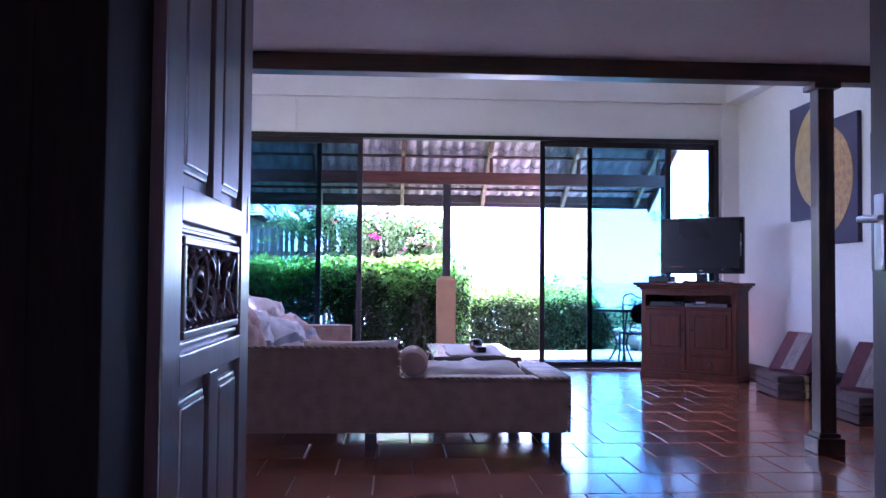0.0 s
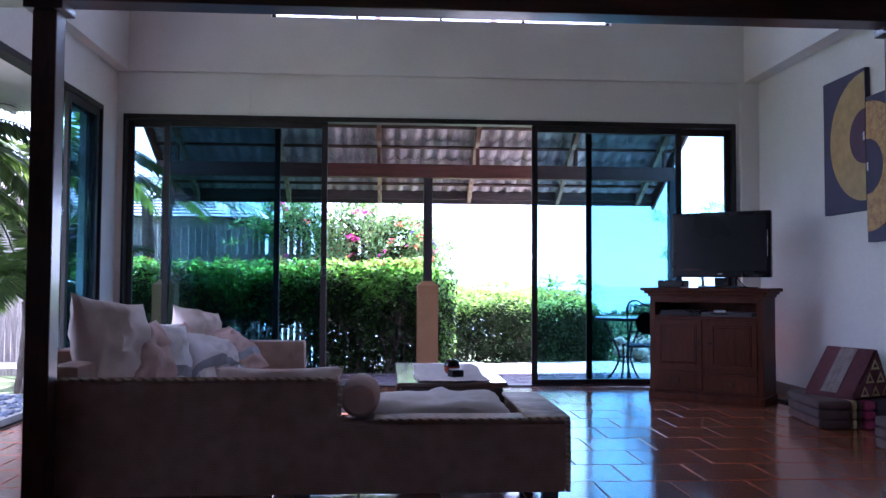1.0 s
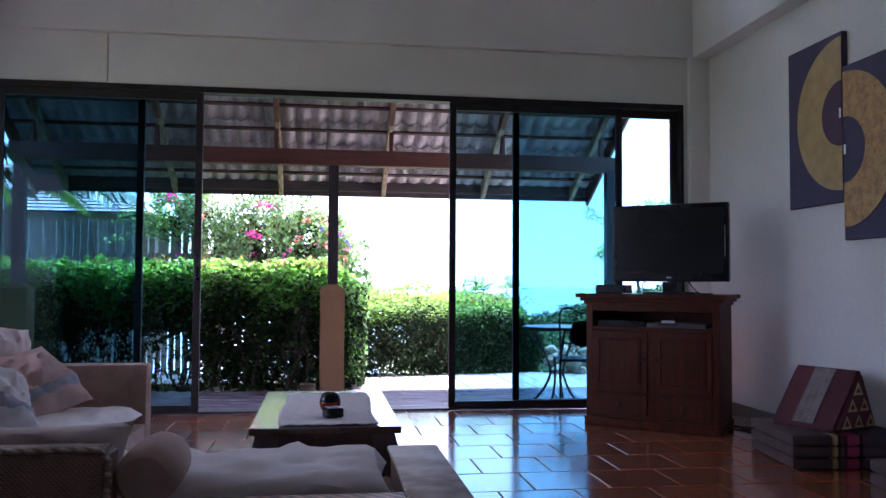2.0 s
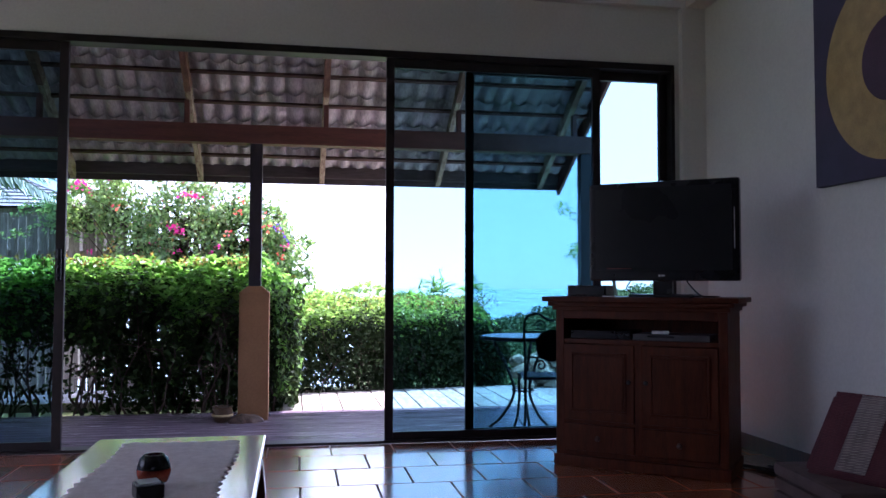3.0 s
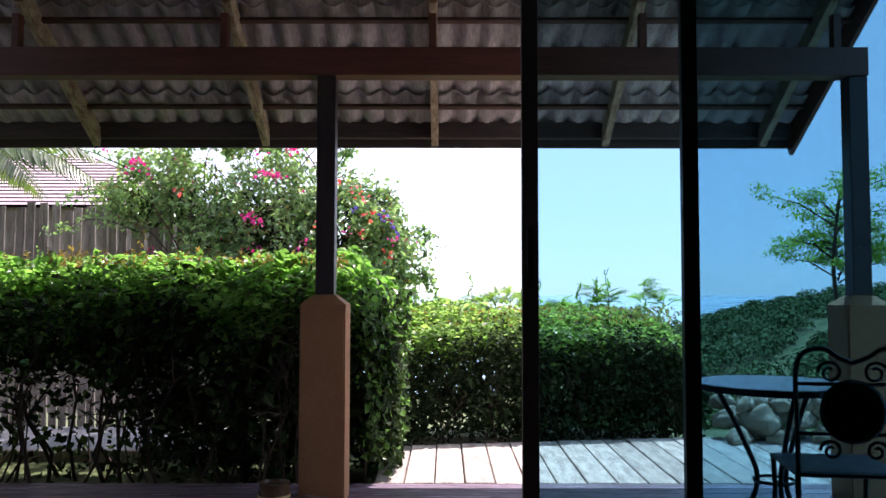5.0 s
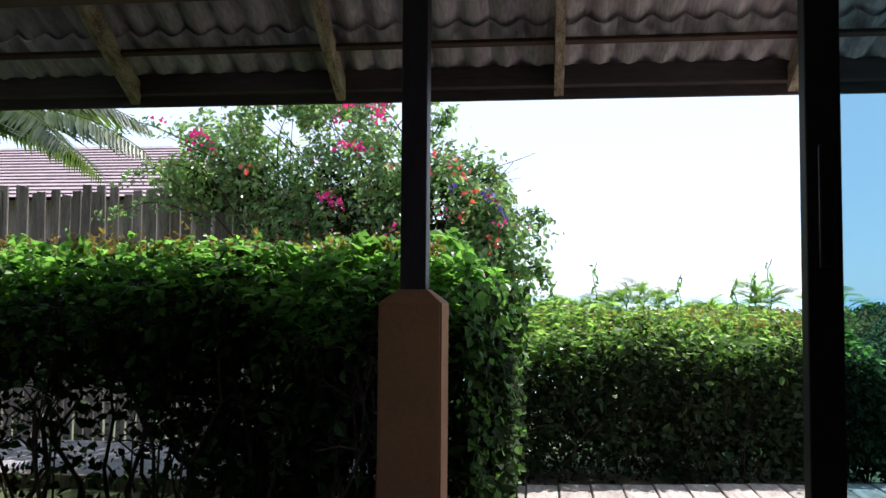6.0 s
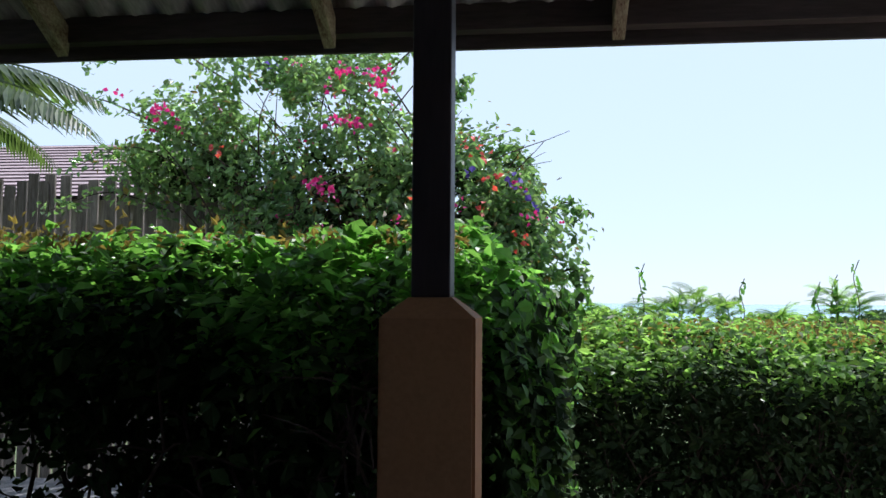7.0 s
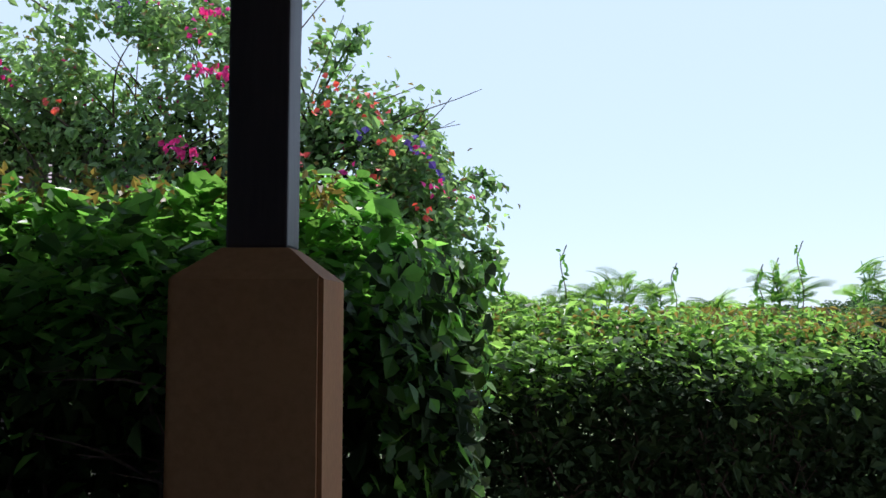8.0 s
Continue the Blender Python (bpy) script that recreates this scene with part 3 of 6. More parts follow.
part("lever_handle", lever, SILVER, lock, "steel lever handle", True)
jambs = thing("door_frame", pose(0, 1.3, 0), "dark stained timber frame of the entrance", "door frame", kind="structure")
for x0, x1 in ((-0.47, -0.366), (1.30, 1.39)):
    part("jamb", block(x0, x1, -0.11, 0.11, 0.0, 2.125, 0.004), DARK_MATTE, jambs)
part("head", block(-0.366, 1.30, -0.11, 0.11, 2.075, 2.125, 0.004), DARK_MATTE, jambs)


# ---- corner sofa ----
sofa = thing("corner_sofa", pose(0, 0, 0), "corner sofa of woven water hyacinth with cream cushions", "sofa")
front_panel = bmesh.new()
rows = [[front_panel.verts.new((x, y, z)) for x, z in ((-1.13, 0.095), (1.01, 0.095), (1.01, 0.385), (0.075, 0.385), (0.075, 0.555), (-1.13, 0.555))] for y in (4.52, 4.64)]
front_panel.faces.new(rows[0])
front_panel.faces.new(rows[1][::-1])
for i in range(6):
    front_panel.faces.new((rows[0][i], rows[1][i], rows[1][(i + 1) % 6], rows[0][(i + 1) % 6]))
bmesh.ops.recalc_face_normals(front_panel, faces=front_panel.faces)
bmesh.ops.bevel(front_panel, geom=list(front_panel.edges), offset=0.014, segments=3, affect="EDGES")
part("front_panel", front_panel, RATTAN, sofa, smooth=True)
part("chaise_end", block(0.85, 1.01, 4.642, 5.28, 0.095, 0.381, 0.010), RATTAN, sofa, smooth=True)
part("end_rim", block(0.838, 1.016, 4.514, 5.29, 0.387, 0.405, 0.007), RIM, sofa, "pale coarsely braided rim", True)
part("front_rim", block(0.215, 0.834, 4.514, 4.648, 0.387, 0.400, 0.005), RIM, sofa, "pale coarsely braided rim", True)
part("chaise_base", block(-0.99, 0.848, 4.642, 5.28, 0.095, 0.30, 0.01), RATTAN, sofa, smooth=True)
part("seat_base", block(-1.098, -0.31, 5.282, 6.90, 0.095, 0.235, 0.01), RATTAN, sofa, smooth=True)
part("far_arm", block(-1.098, -0.305, 6.90, 7.03, 0.095, 0.545, 0.018), RATTAN, sofa, smooth=True)
part("backrest", block(-1.24, -1.10, 4.98, 7.03, 0.095, 0.64, 0.035), RATTAN, sofa, smooth=True)
part("corner_panel", block(-1.13, -0.992, 4.642, 4.978, 0.095, 0.60, 0.03), RATTAN, sofa, smooth=True)
edge = bmesh.new()
rod([(0.075, 4.522, 0.40), (0.078, 4.522, 0.53), (0.06, 4.525, 0.557), (-1.11, 4.525, 0.557)], 0.009, 8, edge)
part("braided_edge", edge, RIM, sofa, smooth=True)
part("braided_edge", rod([(1.006, 4.522, 0.10), (1.008, 4.520, 0.25), (1.006, 4.522, 0.39)], 0.011, 8), RIM, sofa, smooth=True)
for x, y in ((0.945, 4.60), (0.945, 5.20), (-0.075, 4.60), (-1.06, 4.60), (-0.4, 6.95), (-1.04, 6.95), (-0.4, 5.6)):
    part("leg", block(x - 0.032, x + 0.032, y - 0.032, y + 0.032, 0.0, 0.095, 0.003), POST, sofa, "dark wooden block foot")


def laid(name, w, d, t, x, y, z, mat, parent, seed, plump=7, sag=0.015):
    """A flat cushion lying on its back: w in x, d in y, its middle at z."""
    ob = part(name, cushion(w, d, t, seed, 22, plump, sag), mat, parent, smooth=True)
    ob.matrix_world = pose(x, y, z, -90, 0, 0)
    return ob


laid("chaise_cushion", 0.74, 0.60, 0.15, 0.465, 4.965, 0.350, LINEN, sofa, 3, 9, 0.03)
laid("seat_cushion", 0.77, 1.60, 0.15, -0.705, 6.09, 0.285, LINEN, sofa, 4, 9, 0.02)
laid("seat_cushion", 1.05, 0.62, 0.15, -0.46, 4.97, 0.355, LINEN, sofa, 5, 9, 0.02)
bol = lathe([(0.012, 0), (0.060, 0.004), (0.078, 0.03), (0.083, 0.12), (0.078, 0.27), (0.060, 0.30), (0.012, 0.305)], 26)
for v in bol.verts:
    v.co += Vector((0.004 * noise.noise(v.co * 9), 0.004 * noise.noise(v.co * 9 + Vector((3, 0, 0))), 0))
tagged(link("bolster", bol, TAN, True), "tan cotton round bolster lying against the sofa arm", "bolster").matrix_world = pose(0.155, 4.56, 0.470, -90, 0, 0)
quilt = link("back_cushion", cushion(0.56, 0.26, 0.20, 8, 20, 6, 0.03), CREAM, True)
quilt.matrix_world = pose(-0.20, 4.78, 0.455, -10, 0, 0)
tagged(quilt, "long cream back cushion leaning on the near sofa arm", "cushion")
for y, s in ((5.65, 1), (6.35, 2)):
    b = link("back_cushion", cushion(0.68, 0.38, 0.15, s, 18, 4, 0.04), LINEN, True)
    b.matrix_world = pose(-1.015, y, 0.52, -12, 0, 90)
    tagged(b, "cream back cushion leaning on the sofa backrest", "cushion", "sofa back cushions")


def throw_pillow(w, t, where, turn, mat, label, seed, banded=False):
    p = thing("throw_pillow", Matrix(), label, "pillow", "throw pillows on the sofa")
    part("cover", cushion(w, w, t * 1.5, seed, 22, 2.3, 0.05), mat, p, smooth=True)
    if banded:
        band = cushion(w, w, t * 1.54, seed, 22, 2.3, 0.05)
        bmesh.ops.delete(band, geom=[f for f in band.faces if not -0.32 * w < f.calc_center_median().z < -0.18 * w], context="FACES")
        part("band", band, STRIPE, p, "woven grey-blue band across the cover", True)
    p.matrix_world = Matrix.Translation(where) @ pose(0, 0, 0, *turn)
    return p


throw_pillow(0.44, 0.15, (-1.00, 5.06, 0.655), (-14, 8, 62), CREAM, "large cream throw pillow leaning in the sofa corner", 11)
throw_pillow(0.35, 0.14, (-0.90, 5.20, 0.575), (-18, -5, 66), ROSE, "small dusty rose throw pillow beside the large cream one", 12)
throw_pillow(0.36, 0.14, (-0.90, 5.50, 0.560), (-16, 7, 52), WHITE_CLOTH, "white throw pillow with a grey-blue band", 13, True)
throw_pillow(0.36, 0.13, (-0.88, 5.82, 0.535), (-24, -6, 70), ROSE, "dusty rose throw pillow standing upright", 14)
throw_pillow(0.37, 0.14, (-0.70, 5.86, 0.500), (-46, 14, 56), WHITE_CLOTH, "white throw pillow with a grey-blue band tipped back", 15, True)
throw_pillow(0.40, 0.14, (-0.94, 6.58, 0.585), (-20, 10, 56), CREAM, "cream throw pillow leaning on the sofa backrest", 16)
throw_pillow(0.40, 0.14, (-0.745, 6.52, 0.490), (-50, -12, 58), ROSE, "dusty rose throw pillow with a grey band lying tilted", 17, True)


# ---- coffee table and what stands on it ----
table = thing("coffee_table", pose(0.625, 6.29, 0), "low dark wooden coffee table with flared legs", "table")
GLASSY = surface("lacquered_top", (0.05, 0.020, 0.012), (0.10, 0.042, 0.026), 0.2, 0.10, 0.05, stretch=(6, 0.5, 6), coat=1.0)
part("tabletop", block(-0.305, 0.305, -0.58, 0.58, 0.37, 0.40, 0.007), GLASSY, table, "glossy dark lacquered top")
for sx in (-1, 1):
    part("apron", block(min(sx * 0.25, sx * 0.275), max(sx * 0.25, sx * 0.275), -0.48, 0.48, 0.24, 0.368, 0.006), DARK_WOOD, table)
for sy in (-1, 1):
    part("apron", block(-0.25, 0.25, min(sy * 0.51, sy * 0.535), max(sy * 0.51, sy * 0.535), 0.24, 0.368, 0.006), DARK_WOOD, table)
    for sx in (-1, 1):
        leg = bmesh.new()
        prev = None
        for off, half, z in ((0.0, 0.045, 0.368), (0.012, 0.05, 0.30), (0.028, 0.045, 0.18), (0.018, 0.034, 0.07), (0.03, 0.04, 0.0)):
            ring = [leg.verts.new((sx * (0.235 + off) + a * half, sy * (0.50 + off) + b * half, z)) for a, b in ((-1, -1), (1, -1), (1, 1), (-1, 1))]
            if prev:
                for i in range(4):
                    leg.faces.new((prev[i], prev[(i + 1) % 4], ring[(i + 1) % 4], ring[i]))
            else:
                leg.faces.new(ring)
            prev = ring
        leg.faces.new(prev[::-1])
        bmesh.ops.recalc_face_normals(leg, faces=leg.faces)
        part("leg", leg, DARK_WOOD, table)
cloth = bmesh.new()
rows = []
for j in range(61):
    y = 5.74 + 0.98 * j / 60
    line = []
    for i in range(27):
        u = i / 26 * 2 - 1
        edge_wave = 0.012 * math.sin(y * 95) * abs(u) ** 8
        x = 0.635 + u * (0.20 + edge_wave * 0.6) + 0.01 * math.sin(y * 7)
        z = 0.404 + 0.006 * max(0, noise.noise((x * 9, y * 9, 1))) + 0.003 * abs(noise.noise((x * 30, y * 30, 2)))
        line.append(cloth.verts.new((x, y + (0.012 * math.sin(x * 95) if j in (0, 60) else 0), z)))
    rows.append(line)
for a, b in zip(rows, rows[1:]):
    for i in range(26):
        cloth.faces.new((a[i], a[i + 1], b[i + 1], b[i]))
runner = link("table_runner", cloth, surface("pale_lace_runner", (0.58, 0.50, 0.47), (0.74, 0.67, 0.64), 0.03, 0.95, 0.6, depth=0.004), True)
solid = runner.modifiers.new("thickness", "SOLIDIFY")
solid.thickness, solid.offset = 0.003, 1
tagged(runner, "pale lace runner with a scalloped edge on the coffee table", "table runner")
jar = thing("candle_jar", pose(0.645, 6.05, 0.410) @ Matrix.Diagonal((0.88, 0.88, 0.88, 1)), "round dark glass candle jar with a red band", "candle holder")
part("bowl", lathe([(0.026, 0), (0.042, 0.010), (0.052, 0.040), (0.052, 0.060), (0.044, 0.085), (0.032, 0.098), (0.027, 0.098), (0.038, 0.082), (0.046, 0.058), (0.03, 0.018), (0.01, 0.016)], 28), BLACK_GLOSS, jar, smooth=True)
part("band", lathe([(0.0445, 0.014), (0.0530, 0.038), (0.0534, 0.050), (0.0520, 0.054)], 28), surface("red_glass_band", (0.24, 0.025, 0.012), (0.38, 0.06, 0.02), 0.05, 0.15, 0), jar, "glossy red glass band", True)
ash = thing("ashtray", pose(0.655, 5.90, 0.412, 0, 0, 20), "small dark square ashtray on the runner", "ashtray")
part("tray", block(-0.036, 0.036, -0.036, 0.036, 0, 0.04, 0.006), BLACK_GLOSS, ash)
part("rim", block(-0.027, 0.027, -0.027, 0.027, 0.0405, 0.044, 0.001), SILVER, ash)


# ---- television cabinet in the corner ----
CAB = pose(2.82, 7.722, 0, 0, 0, -37.6)      # front edge's middle on the floor; local x along the front, y into the corner
cab = thing("tv_cabinet", CAB, "reddish teak cabinet with moulded top, panelled doors and drawers", "cabinet")
W, D, TOP = 0.455, 0.42, 0.92
for x0, x1 in ((-W, -W + 0.045), (W - 0.045, W)):
    part("side", block(x0, x1, 0.0, D, 0.06, 0.845, 0.003), TEAK, cab)
part("back", block(-W + 0.045, W - 0.045, D - 0.02, D, 0.06, 0.845), TEAK, cab)
part("shelf", block(-W + 0.045, W - 0.045, 0.005, D - 0.02, 0.665, 0.69, 0.003), TEAK, cab)
part("floor_board", block(-W + 0.045, W - 0.045, 0.005, D - 0.02, 0.06, 0.085, 0.003), TEAK, cab)
part("frieze", block(-W + 0.045, W - 0.045, 0.0, 0.03, 0.80, 0.845, 0.003), TEAK, cab)
part("moulding", block(-W - 0.015, W + 0.015, -0.015, D + 0.005, 0.845, 0.868, 0.005), TEAK, cab)
part("cornice", block(-W - 0.038, W + 0.038, -0.038, D + 0.005, 0.868, 0.892, 0.008), TEAK, cab)
part("top_board", block(-W - 0.062, W + 0.062, -0.062, D + 0.005, 0.892, TOP, 0.006), TEAK, cab)
part("plinth", block(-W - 0.012, W + 0.012, -0.012, D, 0.0, 0.06, 0.006), TEAK, cab)
part("mid_stile", block(-0.02, 0.02, 0.0, 0.03, 0.085, 0.665, 0.002), TEAK, cab)
part("mid_rail", block(-W + 0.045, W - 0.045, 0.0, 0.03, 0.232, 0.25, 0.002), TEAK, cab)
for s in (-1, 1):
    x0, x1 = sorted((s * 0.022, s * (W - 0.047)))
    door = part("door", block(x0, x1, -0.008, 0.012, 0.252, 0.662, 0.003), TEAK, cab)
    part("raised_panel", box(bmesh.new(), x0 + 0.055, x1 - 0.055, -0.014, -0.006, 0.315, 0.60, 0.0035), TEAK, door)
    moulding = bmesh.new()
    for a, b, c, d in ((x0 + 0.04, x1 - 0.04, 0.605, 0.618), (x0 + 0.04, x1 - 0.04, 0.297, 0.31), (x0 + 0.04, x0 + 0.052, 0.31, 0.605), (x1 - 0.052, x1 - 0.04, 0.31, 0.605)):
        box(moulding, a, b, -0.017, -0.006, c, d, 0.003)
    part("moulding", moulding, TEAK, door)
    part("latch", lathe([(0.006, 0), (0.006, 0.012), (0.013, 0.018), (0.012, 0.026), (0.004, 0.03)], 14, m=pose(s * 0.045, -0.008, 0.47, 90)), IRON, door, "small dark iron knob", True)
    drawer = part("drawer", block(x0, x1, -0.008, 0.012, 0.088, 0.230, 0.003), TEAK, cab)
    part("knob", lathe([(0.007, 0), (0.007, 0.012), (0.015, 0.018), (0.014, 0.027), (0.004, 0.032)], 14, m=pose((x0 + x1) / 2, -0.008, 0.16, 90)), DARK_WOOD, drawer, "dark turned wooden knob", True)

tv = thing("television", CAB @ pose(0.125, 0.02, TOP), "black flat screen television on a swivel foot, switched off", "television")
part("bezel", block(-0.392, 0.392, -0.012, 0.05, 0.085, 0.612, 0.012), BLACK_GLOSS, tv)
part("screen", block(-0.355, 0.355, -0.0135, -0.0125, 0.140, 0.580), SCREEN, tv, "dark matt screen")
part("rear_housing", block(-0.30, 0.30, 0.051, 0.10, 0.15, 0.55, 0.02), BLACK_GLOSS, tv)
part("neck", block(-0.05, 0.05, 0.005, 0.045, 0.015, 0.084, 0.004), BLACK_GLOSS, tv)
part("foot", block(-0.17, 0.17, -0.045, 0.17, 0.0, 0.016, 0.006), BLACK_GLOSS, tv)
mark = block(-0.016, -0.006, -0.014, -0.0122, 0.108, 0.118, 0.0)
box(mark, -0.002, 0.016, -0.014, -0.0122, 0.109, 0.117)
part("badge", mark, SILVER, tv, "small silver badge")
part("status_strip", block(-0.29, -0.16, -0.014, -0.0122, 0.150, 0.153), surface("dim_red_bars", (0.30, 0.04, 0.04), (0.40, 0.07, 0.06), 0.1, 0.5, 0), tv, "faint red bars")
part("side_trim", block(0.366, 0.369, -0.014, -0.0122, 0.25, 0.46), SILVER, tv, "thin silver trim")
decoder = thing("set_top_box", CAB @ pose(-0.30, 0.14, TOP), "small black set-top box on the cabinet", "set-top box")
part("case", block(-0.11, 0.11, -0.08, 0.08, 0, 0.062, 0.006), BLACK_GLOSS, decoder)
part("front_panel", block(-0.10, 0.10, -0.083, -0.0805, 0.012, 0.05, 0.001), SCREEN, decoder)
tagged(link("note_card", block(-0.06, 0.0, -0.02, 0.005, 0.0, 0.006), PAPER), "small white card lying on the cabinet top", "card").matrix_world = CAB @ pose(-0.12, -0.02, TOP)
player = thing("disc_player", CAB @ pose(0.16, 0.16, 0.69), "slim grey disc player inside the cabinet niche", "disc player")
part("case", block(-0.20, 0.20, -0.12, 0.12, 0, 0.032, 0.004), DIM_GREY, player)
part("tray_slot", block(-0.12, 0.02, -0.123, -0.1205, 0.016, 0.026), BLACK_GLOSS, player)
remote = thing("remote_control", CAB @ pose(0.10, 0.08, 0.722, 0, 0, 12), "white remote control lying on the disc player", "remote control")
part("body", block(-0.045, 0.045, -0.02, 0.02, 0, 0.018, 0.005), PAPER, remote)
for i in range(4):
    part("button", block(-0.036 + 0.019 * i, -0.026 + 0.019 * i, -0.006, 0.006, 0.0185, 0.021), SCREEN, remote)
dark_player = thing("disc_player", CAB @ pose(-0.22, 0.17, 0.69), "black disc player at the back of the niche", "disc player")
part("case", block(-0.17, 0.17, -0.12, 0.12, 0, 0.045, 0.004), BLACK_GLOSS, dark_player)
part("tray_slot", block(-0.08, 0.08, -0.123, -0.1205, 0.02, 0.03), SCREEN, dark_player)
for line in ([(0.20, 0.10, 1.06), (0.27, 0.06, 0.97), (0.33, 0.03, 0.926), (0.40, 0.09, 0.925), (0.30, 0.20, 0.925)], [(-0.05, 0.12, 1.03), (-0.10, 0.16, 0.96), (-0.02, 0.20, 0.925), (0.05, 0.25, 0.925)]):
    tagged(link("power_cord", rod(smooth_line(line), 0.004, 6), BLACK_GLOSS, True), "black television cable looping onto the cabinet", "cable").matrix_world = CAB
cord = rod(smooth_line([(3.42, 7.75, 0.012), (3.52, 7.62, 0.01), (3.62, 7.45, 0.01), (3.66, 7.2, 0.01), (3.69, 7.1, 0.05)]), 0.009, 6)
rod(smooth_line([(3.45, 7.70, 0.012), (3.5, 7.5, 0.010), (3.66, 7.35, 0.010), (3.6, 7.55, 0.012), (3.55, 7.70, 0.012)]), 0.009, 6, cord)
tagged(link("extension_cord", cord, IRON, True), "dark extension cord tangled on the floor by the wall", "cable")


# ---- wall paintings ----
NAVY = surface("dark_indigo_canvas", (0.030, 0.022, 0.050), (0.055, 0.040, 0.085), 0.15, 0.7, 0.4, grain=30, depth=0.002)
GOLD = surface("ochre_gold_paint", (0.30, 0.19, 0.06), (0.46, 0.31, 0.11), 0.08, 0.55, 0.5, grain=14, depth=0.004)
RUST = surface("rust_flecked_gold", (0.26, 0.10, 0.035), (0.50, 0.32, 0.09), 0.05, 0.55, 0.5, grain=6, depth=0.004)
PLUM = surface("plum_paint", (0.055, 0.022, 0.045), (0.085, 0.035, 0.065), 0.1, 0.7, 0.3, grain=14, depth=0.002)


def half_ring(y, z, r0, r1, side, x, t=0.004, n=36):
    """A flat half ring on the plane x, open towards one side."""
    bm = bmesh.new()
    f = [[], [], [], []]
    for k in range(n + 1):
        a = math.pi * (k / n - 0.5)
        for row, (r, d) in zip(f, ((r0, 0), (r1, 0), (r0, -t), (r1, -t))):
            row.append(bm.verts.new((x + d, y + side * r * math.cos(a), z + r * math.sin(a))))
    for k in range(n):
        for a, b in ((0, 1), (1, 3), (3, 2), (2, 0)):
            bm.faces.new((f[a][k], f[b][k], f[b][k + 1], f[a][k + 1]))
    bmesh.ops.recalc_face_normals(bm, faces=bm.faces)
    return bm


for y0, y1, z0, z1, cy, cz, side, paint, inner, label in (
        (6.885, 7.465, 1.490, 2.530, 6.89, 2.03, 1, GOLD, PLUM, "dark canvas with half a gold ring round a plum disc"),
        (6.345, 6.880, 1.255, 2.305, 6.875, 1.80, -1, RUST, NAVY, "dark canvas with half a rust-flecked gold ring"),
        (5.600, 6.165, 1.025, 2.090, 5.61, 1.55, 1, GOLD, PLUM, "dark canvas with half a gold ring on the side wall")):
    art = thing("wall_painting", pose(0, 0, 0), label, "painting", "paintings on the side wall")
    part("canvas", block(3.700, 3.7385, y0, y1, z0, z1, 0.004), NAVY, art)
    part("half_ring", half_ring(cy, cz, 0.20, 0.47, side, 3.6995), paint, art, "thick gold paint")
    part("half_disc", half_ring(cy, cz, 0.001, 0.199, side, 3.6995), inner, art)
    part("clip", block(3.694, 3.6985, cy + side * 0.004, cy + side * 0.022, cz - 0.03, cz + 0.03, 0.001), PAPER, art, "small white clip")


# ---- floor mats with triangle cushions ----
MAROON = woven("maroon_woven_cotton", (0.07, 0.014, 0.022), (0.15, 0.032, 0.042), 0.006)
BANDED = woven("grey_figured_band", (0.13, 0.10, 0.10), (0.34, 0.28, 0.26), 0.010)
MAT_BROWN = woven("plum_brown_mat_cotton", (0.070, 0.044, 0.045), (0.15, 0.098, 0.090), 0.006)
PINK = woven("pink_mat_stripe", (0.28, 0.03, 0.10), (0.42, 0.06, 0.16), 0.006)
BLACKISH = woven("dark_mat_cotton", (0.030, 0.018, 0.030), (0.070, 0.040, 0.060), 0.006)
STRAW = surface("straw_inlay", (0.40, 0.30, 0.14), (0.58, 0.46, 0.24), 0.03, 0.8, 0.3)


